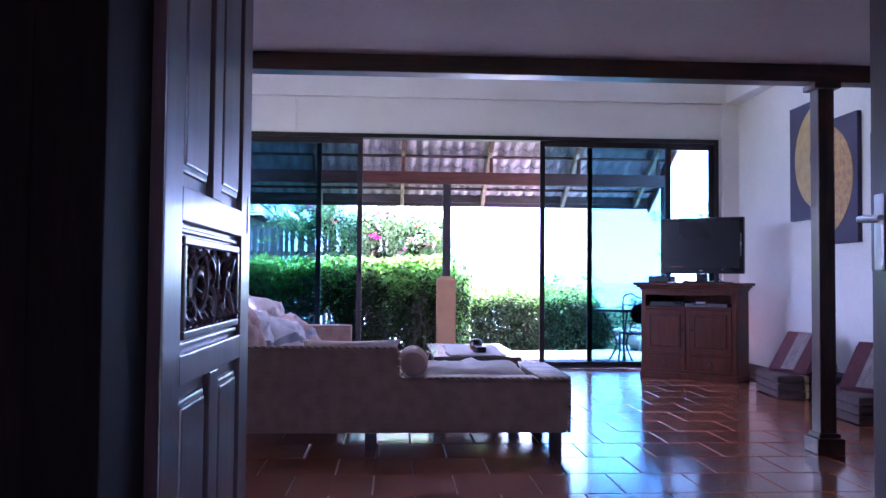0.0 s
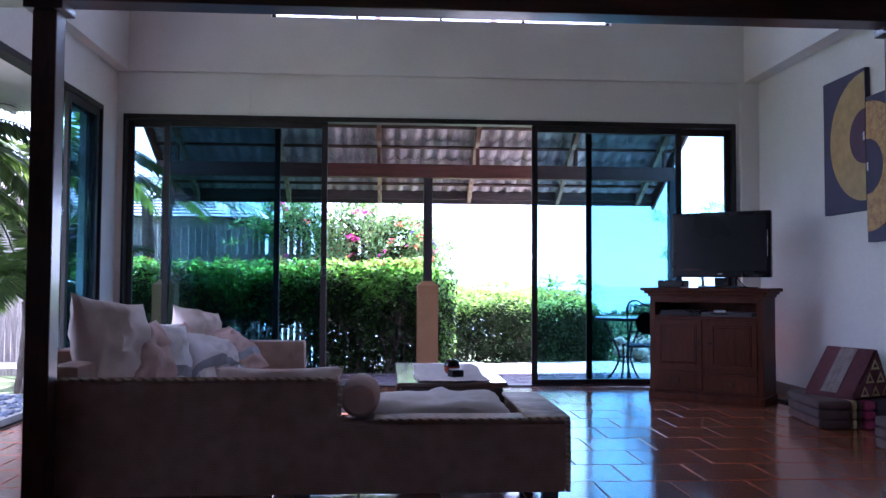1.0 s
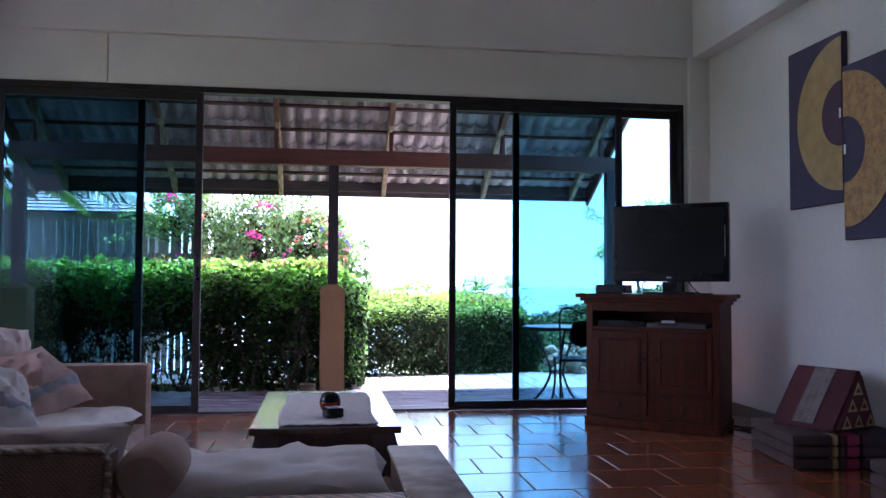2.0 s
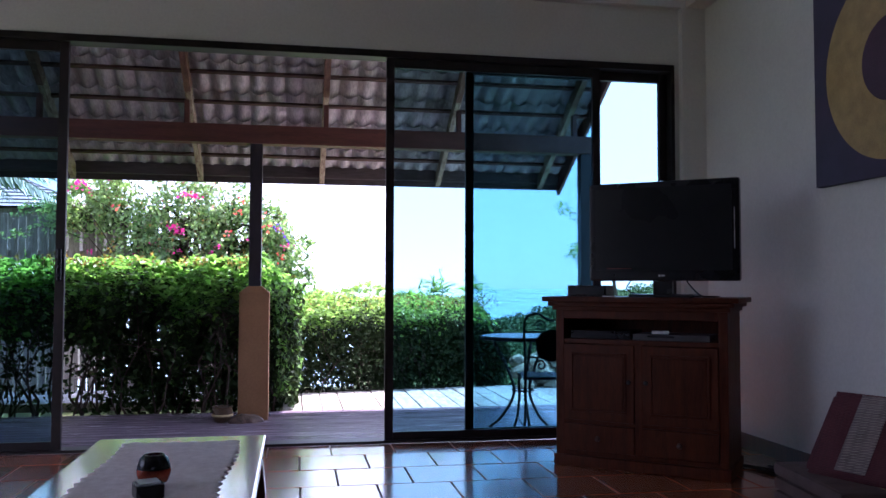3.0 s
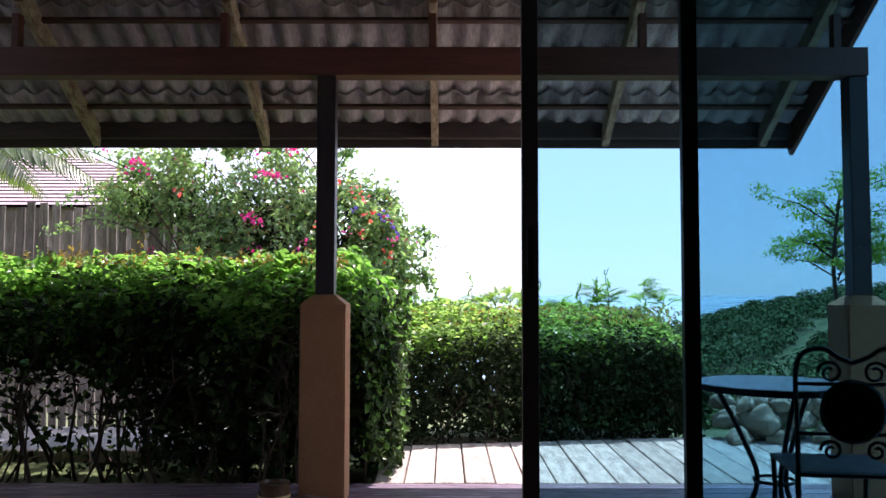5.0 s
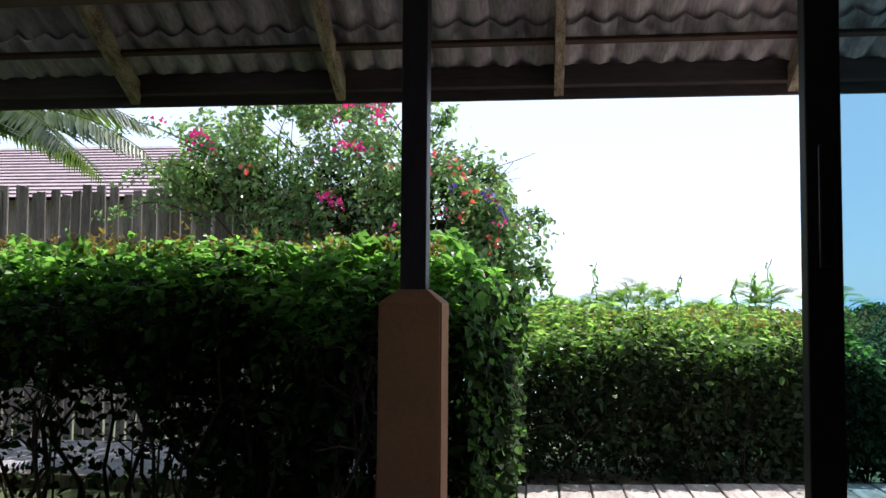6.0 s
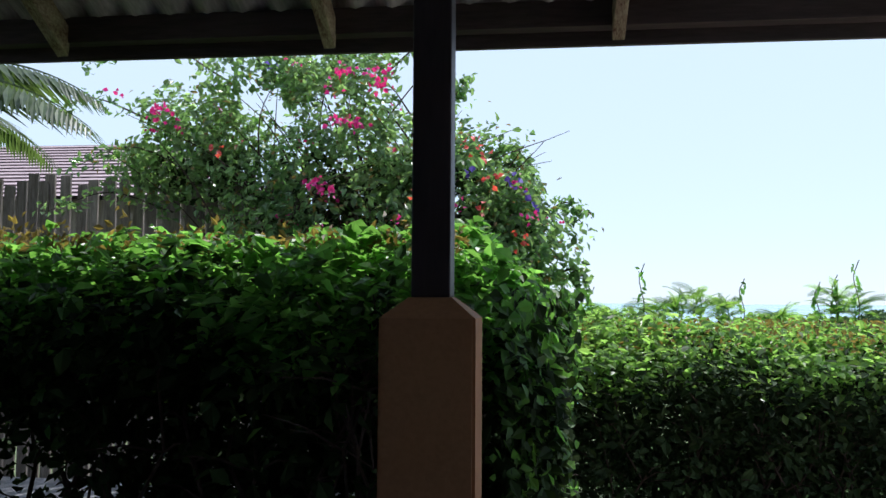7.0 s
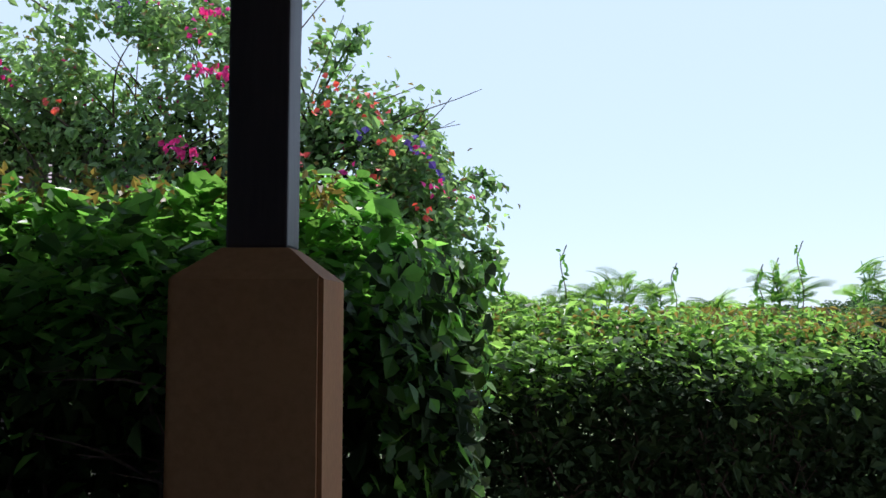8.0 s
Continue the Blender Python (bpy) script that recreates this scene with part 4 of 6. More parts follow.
def mat_and_cushion(m, label_mat, label_cushion):
    """A mat folded in three, 0.55 by 0.62, and a triangular cushion standing on it; local x runs along the wall side."""
    mat_ob = thing("folded_mat", m, label_mat, "mat", "folded mats by the wall")
    for k in range(3):
        for x0, x1, c in ((-0.27, -0.05, MAT_BROWN), (-0.048, -0.018, STRAW), (-0.016, 0.020, MAT_BROWN), (0.022, 0.10, PINK), (0.102, 0.40, BLACKISH)):
            part("fold", block(x0, x1, -0.30, 0.30, 0.002 + 0.062 * k, 0.062 + 0.062 * k, 0.024), c, mat_ob, smooth=True)
    wedge_m = m @ pose(0.05, 0.0, 0.187, 0, 0, 30)
    wedge = thing("triangle_cushion", wedge_m, label_cushion, "cushion", "triangle cushions by the wall")
    prof = [(-0.23, 0.0), (0.17, 0.0), (0.03, 0.345)]
    body = bmesh.new()
    ends = []
    for y in (-0.21, 0.21):
        ends.append([body.verts.new((x, y, z)) for x, z in prof])
    body.faces.new(ends[0])
    body.faces.new(ends[1][::-1])
    for i in range(3):
        body.faces.new((ends[0][i], ends[1][i], ends[1][(i + 1) % 3], ends[0][(i + 1) % 3]))
    bmesh.ops.recalc_face_normals(body, faces=body.faces)
    bmesh.ops.bevel(body, geom=list(body.edges), offset=0.022, segments=3, affect="EDGES")
    part("cover", body, MAROON, wedge, smooth=True)
    side_way = Vector((prof[2][0] - prof[0][0], 0, prof[2][1] - prof[0][1]))
    tilt = math.degrees(math.atan2(side_way.z, side_way.x))
    band = block(0.04, side_way.length - 0.03, -0.06, 0.06, 0.0, 0.004, 0.001)
    part("figured_band", band, BANDED, wedge, "grey figured band with zigzags").matrix_world = wedge_m @ pose(prof[0][0], 0, prof[0][1], 0, -tilt, 0) @ pose(0, 0, 0.0015)
    for yy in (-0.066, 0.061):
        part("stitched_edge", block(0.04, side_way.length - 0.03, yy, yy + 0.005, 0.0, 0.005, 0.001), BANDED, wedge).matrix_world = wedge_m @ pose(prof[0][0], 0, prof[0][1], 0, -tilt, 0) @ pose(0, 0, 0.0015)
    for r, count in ((0, 3), (1, 2), (2, 1)):
        for c in range(count):
            cx, cz, s = -0.12 + 0.105 * c + 0.052 * r - 0.0, 0.055 + 0.088 * r, 0.042
            tri_bm = bmesh.new()
            for inset, z0 in ((1.0, 0.0),):
                outer = [(cx - s, cz - s * 0.8), (cx + s, cz - s * 0.8), (cx, cz + s * 0.85)]
                inner = [(cx + (px - cx) * 0.55, cz - s * 0.12 + (pz - cz + s * 0.12) * 0.55) for px, pz in outer]
                for a in range(3):
                    b = (a + 1) % 3
                    quad = [outer[a], outer[b], inner[b], inner[a]]
                    lo = [tri_bm.verts.new((px, -0.2105, pz)) for px, pz in quad]
                    hi = [tri_bm.verts.new((px, -0.2145, pz)) for px, pz in quad]
                    tri_bm.faces.new(hi)
                    for i in range(4):
                        tri_bm.faces.new((lo[i], lo[(i + 1) % 4], hi[(i + 1) % 4], hi[i]))
            bmesh.ops.recalc_face_normals(tri_bm, faces=tri_bm.faces)
            part("inlaid_triangle", tri_bm, STRAW, wedge, "pale straw triangle outline")


mat_and_cushion(pose(3.40, 6.72, 0.001, 0, 0, -8), "folded striped floor mat in plum-brown and dark cotton by the wall", "maroon triangle cushion with a grey figured band on a mat")
mat_and_cushion(pose(3.36, 5.55, 0.001, 0, 0, -4), "second folded striped floor mat lying further along the wall", "second maroon triangle cushion on its folded mat")
tagged(link("wire", rod([(-1.005, 8.744, 2.845), (-1.007, 8.743, 2.65), (-1.002, 8.744, 2.47)], 0.007, 6), surface("white_conduit", (0.55, 0.53, 0.5), (0.65, 0.63, 0.6), 0.1, 0.6, 0)), "thin pale cable running down the wall", "cable")

# ---- foliage helpers ----
def leaf_mesh(name, spots, facing, sizes, mat, parent=None, wide=0.62, fold=0.18, seed=1, droop=0.25):
    """Many small folded leaves, one island each: spots and facing are arrays of places and outward ways."""
    rng = np.random.default_rng(seed)
    n = len(spots)
    facing = facing / np.linalg.norm(facing, axis=1, keepdims=True)
    way = rng.normal(size=(n, 3))
    way[:, 2] -= droop
    way -= facing * np.sum(way * facing, axis=1, keepdims=True)
    way /= np.linalg.norm(way, axis=1, keepdims=True)
    across = np.cross(facing, way)
    s = sizes[:, None]
    cols = []
    for along, side, lift in ((0, 0, 0), (0.38, -1, 1), (0.72, -0.62, 0.6), (1, 0, -0.12), (0.72, 0.62, 0.6), (0.38, 1, 1)):
        cols.append(spots + s * (along - 0.4) * way + s * side * wide / 2 * across + s * lift * fold * facing)
    verts = np.stack(cols, axis=1).reshape(-1, 3)
    base = np.arange(n)[:, None] * 6
    faces = np.concatenate([base + [0, 3, 2, 1], base + [0, 5, 4, 3]])
    me = bpy.data.meshes.new(name)
    me.from_pydata(verts.tolist(), [], faces.tolist())
    me.materials.append(mat)
    ob = new(name, me)
    if parent:
        ob.parent = parent
    return ob


def bumpy(x, y, f, seed):
    return noise.noise((x * f, y * f, seed))


def hedge_leaves(x0, x1, y0, y1, z0, top, count, size, seed, round_end=True, hollow=0.16, slant=0.0, shoulder=1.0, thin=0.9, gap=None):
    """Spots and facings in the shell of a clipped hedge with an uneven top and rounded ends; slant: how far the front drifts in y for each metre of x."""
    rng = np.random.default_rng(seed)
    spots, face = [], []
    while len(spots) < count:
        x, u, v = rng.uniform(x0, x1), rng.random(), rng.random()
        ya, yb = y0 + slant * (x - x0) + 0.10 * bumpy(x, 0.0, 1.6, seed), y1 + slant * (x - x0)
        zt = top - 0.02 + 0.09 * bumpy(x, u * 2, 1.1, seed + 1) + 0.10 * bumpy(x, u * 3, 3.6, seed + 2) - shoulder * 0.30 * max(0, 1 - u / 0.42) ** 1.6
        if round_end:
            zt -= 0.32 * max(0, 1 - (x1 - x) / 0.42) ** 2
        y, z = ya + (yb - ya) * u, z0 + (zt - z0) * v
        df, dt, db = y - ya, zt - z, yb - y
        if dt > 0.20 and df < (0.10 + 0.16 * min(1, (dt - 0.2) / 0.35)) * (1.15 + 1.3 * bumpy(x * 1.3, z * 1.3, 1.7, seed + 8)) and rng.random() < thin:
            continue                      # below the clipped top the front is leggy and thin
        d = min(df + 0.05 * bumpy(x, z, 3.0, seed + 4), dt, db)
        ex = (x1 - x) if round_end else 9
        d = min(d, ex)
        keep = 1.0 if d < hollow * 0.5 else 0.6 if d < hollow else 0.48
        low = (z - z0) / max(zt - z0, 0.1)
        if dt > 0.25:
            keep *= 0.48 + 0.45 * low + 0.4 * bumpy(x * 1.2, z * 1.5, 2.2, seed + 6)
        if gap and gap[0] < x < gap[1] and z < gap[2] + 0.16 * bumpy(x, z, 4.0, seed + 9):
            keep *= 0.11                  # a bare stretch where one sees through between the stems
        if rng.random() > keep:
            continue
        g = np.array([0.0, -1.0, 0.25]) * math.exp(-df / 0.12) + np.array([0.1, 0.0, 1.0]) * 2.0 * math.exp(-dt / 0.22) + np.array([0, 1.0, 0.2]) * math.exp(-db / 0.12)
        if round_end:
            g += np.array([1.0, 0, 0.2]) * math.exp(-ex / 0.12)
        face.append(g * 1.1 + rng.normal(size=3) * 0.95 + np.array([0, 0, 0.25]))
        spots.append((x, y, z))
    for _ in range(int((x1 - x0) * 15)):   # loose shoots standing out of the clipped top
        x, u = rng.uniform(x0, x1 - 0.15), rng.uniform(0.1, 0.6)
        h, lean = rng.uniform(0.02, 0.09), rng.normal(size=2) * 0.25
        base = np.array([x, y0 + slant * (x - x0) + (y1 - y0) * u, top - 0.03 - shoulder * 0.30 * max(0, 1 - u / 0.42) ** 1.6])
        for k in range(6):
            spots.append(base + h * k / 5 * np.array([lean[0], lean[1], 1]) + rng.normal(size=3) * 0.014)
            face.append(rng.normal(size=3) + [0, -0.3, 0.5])
    spots, face = np.array(spots), np.array(face)
    return spots, face, (0.45 + 1.15 * rng.random(len(spots)) ** 1.6) * size


def twigs(x0, x1, y0, y1, z0, z1, count, seed, parent, slant=0.0, thick=0.012):
    rng = random.Random(seed)
    bm = bmesh.new()
    for _ in range(count):
        x = rng.uniform(x0, x1)
        off = slant * (x - x0)
        p = [Vector((x, rng.uniform(y0, y1) + off, z0))]
        for k in range(1, 6):
            p.append(p[-1] + Vector((rng.uniform(-0.13, 0.13), rng.uniform(-0.10, 0.10), (z1 - z0) / 5.2 * rng.uniform(0.7, 1.1))))
            p[-1].y = min(max(p[-1].y, y0 + off - 0.02), y1 + off)
        r = rng.uniform(0.5, 1.4) * thick
        rod(p, [r * (1 - 0.16 * k) for k in range(6)], 5, bm)
        for k in (2, 3, 4):
            for _ in range(2):
                q = p[k]
                way = Vector((rng.uniform(-1, 1), rng.uniform(-1, 0.6), rng.uniform(0.0, 0.8))).normalized() * rng.uniform(0.12, 0.32)
                rod([q, q + way * 0.5 + Vector((0, 0, 0.02)), q + way], [r * 0.5, r * 0.35, r * 0.15], 4, bm)
    ob = part("twig", bm, TWIG, parent, "bare brown twigs and stems")
    ob["kind"] = "stuff"
    return ob


GROUND_Z = -0.29
hedge = thing("hedge", pose(0, 0, 0), "clipped dense green hedge with leggy stems beside the deck", "hedge")
s, f, z = hedge_leaves(-3.75, 1.06, 11.06, 12.30, -0.2, 1.21, 64000, 0.060, 21, gap=(-2.3, -0.72, 0.46))
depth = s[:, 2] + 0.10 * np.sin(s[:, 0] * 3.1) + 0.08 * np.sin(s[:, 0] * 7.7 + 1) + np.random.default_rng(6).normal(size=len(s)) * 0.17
# shade below the clipped top is put into the leaf colour: LEAF_DARK
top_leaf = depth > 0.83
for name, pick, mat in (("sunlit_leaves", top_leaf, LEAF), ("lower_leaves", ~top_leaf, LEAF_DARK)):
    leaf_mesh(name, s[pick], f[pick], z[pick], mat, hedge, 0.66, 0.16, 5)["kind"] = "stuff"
rng = np.random.default_rng(4)
shoots = []
for x, y, h in [(rng.uniform(-3.2, 0.85), rng.uniform(11.35, 11.8), rng.uniform(0.04, 0.11)) for _ in range(70)] + [(-0.62, 11.5, 0.22), (-0.25, 11.55, 0.12), (-1.05, 11.5, 0.14), (0.45, 11.5, 0.13)]:
    for k in range(12):
        shoots.append((x + rng.normal() * 0.022, y + rng.normal() * 0.022, 1.15 + h * k / 11))
shoots = np.array(shoots)
leaf_mesh("young_leaves", shoots, rng.normal(size=shoots.shape) + [0, -0.4, 0.5], rng.uniform(0.022, 0.046, len(shoots)), LEAF_NEW, hedge, 0.5, 0.2, 6)["kind"] = "stuff"
twigs(-3.6, 0.85, 11.14, 12.1, GROUND_Z, 1.12, 110, 8, hedge)
# ivy hanging over the hedge's end
s = np.stack([rng.uniform(0.72, 1.10, 2600), rng.uniform(11.0, 12.1, 2600), rng.uniform(0.0, 1.0, 2600)], axis=1)
s[:, 0] = 0.98 + 0.10 * np.sin(s[:, 1] * 5) * (0.4 + s[:, 2] / 2) + rng.normal(size=2600) * 0.035
f = np.array([0.9, -0.5, 0.3]) + rng.normal(size=(2600, 3)) * 0.6
# the last 1100 leaves take the darker leaf tone
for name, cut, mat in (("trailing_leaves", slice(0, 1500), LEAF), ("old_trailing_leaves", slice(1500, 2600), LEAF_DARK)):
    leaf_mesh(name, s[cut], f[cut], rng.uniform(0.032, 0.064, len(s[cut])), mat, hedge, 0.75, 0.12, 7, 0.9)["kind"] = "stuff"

low_hedge = thing("hedge", pose(0, 0, 0), "low broad green hedge with ferny weeds at the terrace edge", "hedge")
s, f, z = hedge_leaves(0.9, 3.45, 12.28, 13.95, -0.2, 0.86, 56000, 0.045, 31, True, 0.2, 0.17, 0.7, 0.5)
# leaves under the lit top take LEAF_SHADE, a colour darkened for shade
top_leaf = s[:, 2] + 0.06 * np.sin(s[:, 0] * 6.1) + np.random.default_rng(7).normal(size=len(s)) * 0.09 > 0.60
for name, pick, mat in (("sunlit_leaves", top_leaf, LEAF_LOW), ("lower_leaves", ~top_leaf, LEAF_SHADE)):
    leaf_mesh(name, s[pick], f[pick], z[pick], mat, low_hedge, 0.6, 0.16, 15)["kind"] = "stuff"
twigs(0.95, 3.3, 12.42, 13.4, GROUND_Z, 0.78, 60, 9, low_hedge, 0.17, 0.009)
s = np.stack([rng.uniform(1.0, 3.3, 1500), rng.uniform(12.6, 13.8, 1500), rng.uniform(0.72, 0.87, 1500)], axis=1)
leaf_mesh("young_leaves", s, rng.normal(size=(1500, 3)) + [0, -0.3, 0.8], rng.uniform(0.018, 0.040, 1500), LEAF_NEW, low_hedge, 0.5, 0.2, 16)["kind"] = "stuff"


tagged(link("path", block(-8.0, 0.6, 12.42, 13.74, -0.30, -0.235, 0.01), surface("pale_gravel_path", (0.20, 0.20, 0.22), (0.40, 0.39, 0.42), 0.06, 0.9, 0.7, depth=0.008)), "pale gravel path between the hedge and the fence", "path", kind="structure")
tagged(link("edging", block(-8.0, 0.6, 12.36, 12.42, -0.30, -0.19, 0.01), FENCE), "weathered timber edging of the gravel path", "edging", kind="structure")


# ---- ferny weeds on the low hedge ----
def frond(bm_stem, leaves, start, way, length, droop, width, pairs, rng):
    """A pinnate frond: a stalk and, along it, pairs of narrow leaflets."""
    p, d = Vector(start), Vector(way).normalized()
    line, turn = [p.copy()], rng.uniform(-1.1, 1.1)
    for k in range(pairs):
        d = (d + Vector((0, 0, -droop / pairs))).normalized()
        p = p + d * (length / pairs)
        line.append(p.copy())
        side = d.cross(Vector((0, 0, 1)))
        side = side.normalized() if side.length > 0.01 else Vector((1, 0, 0))
        tip_side = side * math.cos(turn) + d.cross(side) * math.sin(turn)
        w = width * math.sin(math.pi * (0.12 + 0.86 * (k + 1) / (pairs + 1))) ** 0.7
        for sgn in (-1, 1):
            tip = p + (tip_side * sgn + d * 0.55 + Vector((0, 0, rng.uniform(-0.2, 0.05)))).normalized() * w
            leaves.append((p, tip, d))
    rod(line, [0.004 * (1 - 0.8 * i / pairs) for i in range(pairs + 1)], 4, bm_stem)


def blades(leaves, wide, name, mat, parent):
    """Narrow folded blades from a foot to a tip."""
    verts, faces = [], []
    for foot, tip, d in leaves:
        run = tip - foot
        flat = d - run * (d.dot(run) / max(run.length_squared, 1e-9))
        flat = flat.normalized() if flat.length > 1e-4 else Vector((1, 0, 0))
        b = len(verts)
        h = flat * wide * run.length
        verts += [foot, foot + run * 0.4 - h + Vector((0, 0, 0.2 * h.length)), tip, foot + run * 0.4 + h + Vector((0, 0, 0.2 * h.length))]
        faces += [(b, b + 3, b + 2), (b, b + 2, b + 1)]
    me = bpy.data.meshes.new(name)
    me.from_pydata([tuple(v) for v in verts], [], faces)
    me.materials.append(mat)
    ob = new(name, me)
    ob.parent = parent
    ob["kind"] = "stuff"
    return ob


rr = random.Random(17)
FERN = surface("fern_green", (0.10, 0.19, 0.045), (0.22, 0.34, 0.10), 0.3, 0.5, 0.1, island=0.25, glow_through=0.7)
for x, y, h in ((1.66, 13.55, 0.17), (1.78, 13.45, 0.22), (1.92, 13.62, 0.25), (2.05, 13.5, 0.18), (2.70, 13.6, 0.30), (2.82, 13.68, 0.20), (3.12, 13.55, 0.31), (3.30, 13.65, 0.24), (2.38, 13.7, 0.09), (1.42, 13.75, 0.10)):
    weed = thing("fern_weed", pose(x, y, 0.80), "feathery green weed standing out of the low hedge", "weed", "weeds on the low hedge")
    stem, leaves = bmesh.new(), []
    rod([(0, 0, 0), (0.02, 0, h * 0.5), (0.0, 0.01, h)], [0.005, 0.004, 0.002], 5, stem)
    for k in range(20):
        a = rr.uniform(0, 2 * math.pi)
        up = rr.uniform(0.35, 1.0)
        frond(stem, leaves, (rr.uniform(-0.05, 0.05), rr.uniform(-0.05, 0.05), h * up * 0.85), (math.cos(a), math.sin(a) * 0.7, rr.uniform(0.35, 1.2)), rr.uniform(0.10, 0.20), 1.0, 0.034, 16, rr)
    part("stem", stem, LEAF, weed)
    blades(leaves, 0.095, "foliage", FERN, weed)
for x, y, h in ((1.57, 13.5, 0.36), (2.50, 13.3, 0.25), (2.78, 13.5, 0.38), (2.70, 13.62, 0.30), (1.28, 13.6, 0.22), (2.2, 13.75, 0.28)):
    stalk = thing("tall_stalk", pose(x, y, 0.80), "thin upright stalk with a few small leaves above the hedge", "weed", "weeds on the low hedge")
    stem = rod(smooth_line([(0, 0, 0), (0.015, 0, h * 0.4), (-0.01, 0.01, h * 0.8), (0.01, 0.01, h), (0.022, 0.01, h + 0.03)]), 0.0028, 5)
    part("stem", stem, TWIG, stalk)
    n = 14
    zz = np.linspace(0.1, h, n)
    pts = np.stack([0.02 * np.sin(zz * 30), 0.01 * np.cos(zz * 25), zz], axis=1)
    leaf_mesh("leaves", pts, rng.normal(size=(n, 3)) * [1, 1, 0.3], rng.uniform(0.025, 0.06, n), LEAF, stalk, 0.5, 0.1, 3)

# ---- flowering vine over the fence ----
vine = thing("bougainvillea", pose(0, 0, 0), "large bougainvillea shrub with magenta and coral flowers over the fence", "shrub")
BALLS = ((-0.32, 13.62, 1.74, 0.90, 0.55, 0.72), (0.36, 13.62, 1.52, 0.70, 0.5, 0.52), (-0.25, 13.7, 2.30, 0.62, 0.45, 0.40), (0.80, 13.5, 1.30, 0.44, 0.45, 0.62),
         (-1.25, 13.65, 2.02, 0.55, 0.4, 0.34), (-0.85, 13.6, 2.35, 0.45, 0.4, 0.26), (0.15, 13.5, 1.05, 0.9, 0.5, 0.5), (-0.45, 13.5, 1.2, 0.6, 0.5, 0.5), (-1.4, 13.6, 1.84, 0.45, 0.35, 0.26), (0.64, 13.42, 1.66, 0.38, 0.4, 0.30))


def in_balls(count, seed, hollow, gap):
    r = np.random.default_rng(seed)
    out, face = [], []
    weights = np.array([b[3] * b[5] for b in BALLS])
    while len(out) < count:
        b = BALLS[r.choice(len(BALLS), p=weights / weights.sum())]
        d = r.normal(size=3)
        d /= np.linalg.norm(d)
        rad = 1 - hollow * abs(r.normal()) if r.random() < 0.8 else r.random() ** 0.4
        rad *= 1 + 0.24 * noise.noise((d[0] * 3 + b[0], d[1] * 3, d[2] * 3 + b[2])) + 0.09 * r.normal()
        p = np.array(b[:3]) + d * rad * np.array(b[3:])
        if noise.noise((p[0] * 3.1, p[1] * 2.0, p[2] * 3.1)) < gap + 0.08 * min(1, max(0, (p[2] - 1.55) / 0.6)) + r.uniform(-0.12, 0.12):
            continue
        out.append(p)
        face.append(d * 0.6 + [0, -0.25, 0.55] + r.normal(size=3) * 0.6)
    return np.array(out), np.array(face)


s, f = in_balls(26000, 51, 0.30, -0.14)
# leaves drawn inwards in the dark colour stand in for the shrub's inner shade
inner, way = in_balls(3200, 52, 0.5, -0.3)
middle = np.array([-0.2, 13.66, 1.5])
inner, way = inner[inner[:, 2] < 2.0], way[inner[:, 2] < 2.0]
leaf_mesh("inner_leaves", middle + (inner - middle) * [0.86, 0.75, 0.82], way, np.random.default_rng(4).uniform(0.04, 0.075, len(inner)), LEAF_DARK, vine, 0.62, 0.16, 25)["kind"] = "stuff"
leaf_mesh("leaves", s, f, 0.026 + 0.052 * np.random.default_rng(2).random(len(s)) ** 1.4, LEAF_BOUG, vine, 0.62, 0.16, 22)["kind"] = "stuff"
branches = bmesh.new()
rr = random.Random(23)
arching = []
for k in range(70):
    b = rr.choice(BALLS)
    start = Vector((-0.2 + rr.uniform(-0.7, 0.8), 13.65, rr.uniform(0.2, 1.2)))
    end = Vector((b[0] + rr.uniform(-1, 1) * b[3], b[1] + rr.uniform(-1, 1) * b[4], b[2] + rr.uniform(0.1, 1.12) * b[5]))
    midway = (start + end) / 2 + Vector((rr.uniform(-0.15, 0.15), rr.uniform(-0.15, 0.15), 0.25))
    line = smooth_line([start, midway, end], 5)
    rod(line, [0.010 * (1 - 0.85 * i / (len(line) - 1)) for i in range(len(line))], 5, branches)
for a, b, c in (((-1.0, 13.55, 2.35), (-1.5, 13.5, 2.62), (-1.95, 13.45, 2.46)), ((-0.3, 13.6, 2.5), (-0.5, 13.5, 2.8), (-0.42, 13.45, 3.0)), ((0.5, 13.55, 1.72), (0.76, 13.5, 1.88), (0.88, 13.45, 1.80)),
                ((0.95, 13.5, 1.45), (1.13, 13.45, 1.55), (1.22, 13.4, 1.42)), ((0.0, 13.6, 2.4), (0.3, 13.55, 2.62), (0.42, 13.5, 2.5)), ((-1.5, 13.5, 2.1), (-1.9, 13.45, 2.25), (-2.15, 13.4, 2.12)),
                ((1.0, 13.4, 1.1), (1.18, 13.35, 1.15), (1.24, 13.3, 1.05)), ((-1.2, 13.5, 1.75), (-1.6, 13.42, 1.92), (-2.0, 13.4, 1.78)), ((-0.7, 13.5, 2.3), (-0.85, 13.45, 2.6), (-0.8, 13.4, 2.75)),
                ((0.3, 13.5, 1.95), (0.45, 13.45, 2.2), (0.55, 13.4, 2.28)), ((-1.3, 13.4, 1.5), (-1.7, 13.35, 1.62), (-2.1, 13.32, 1.5))):
    line = smooth_line([a, b, c], 9)
    arching += [p + Vector((rr.uniform(-0.05, 0.05), rr.uniform(-0.05, 0.05), rr.uniform(-0.06, 0.05))) for p in line for _ in range(6)]
    rod(line, [0.007 * (1 - 0.8 * i / (len(line) - 1)) for i in range(len(line))], 5, branches)
part("branch", branches, TWIG, vine, "thin woody arching branches")["kind"] = "stuff"
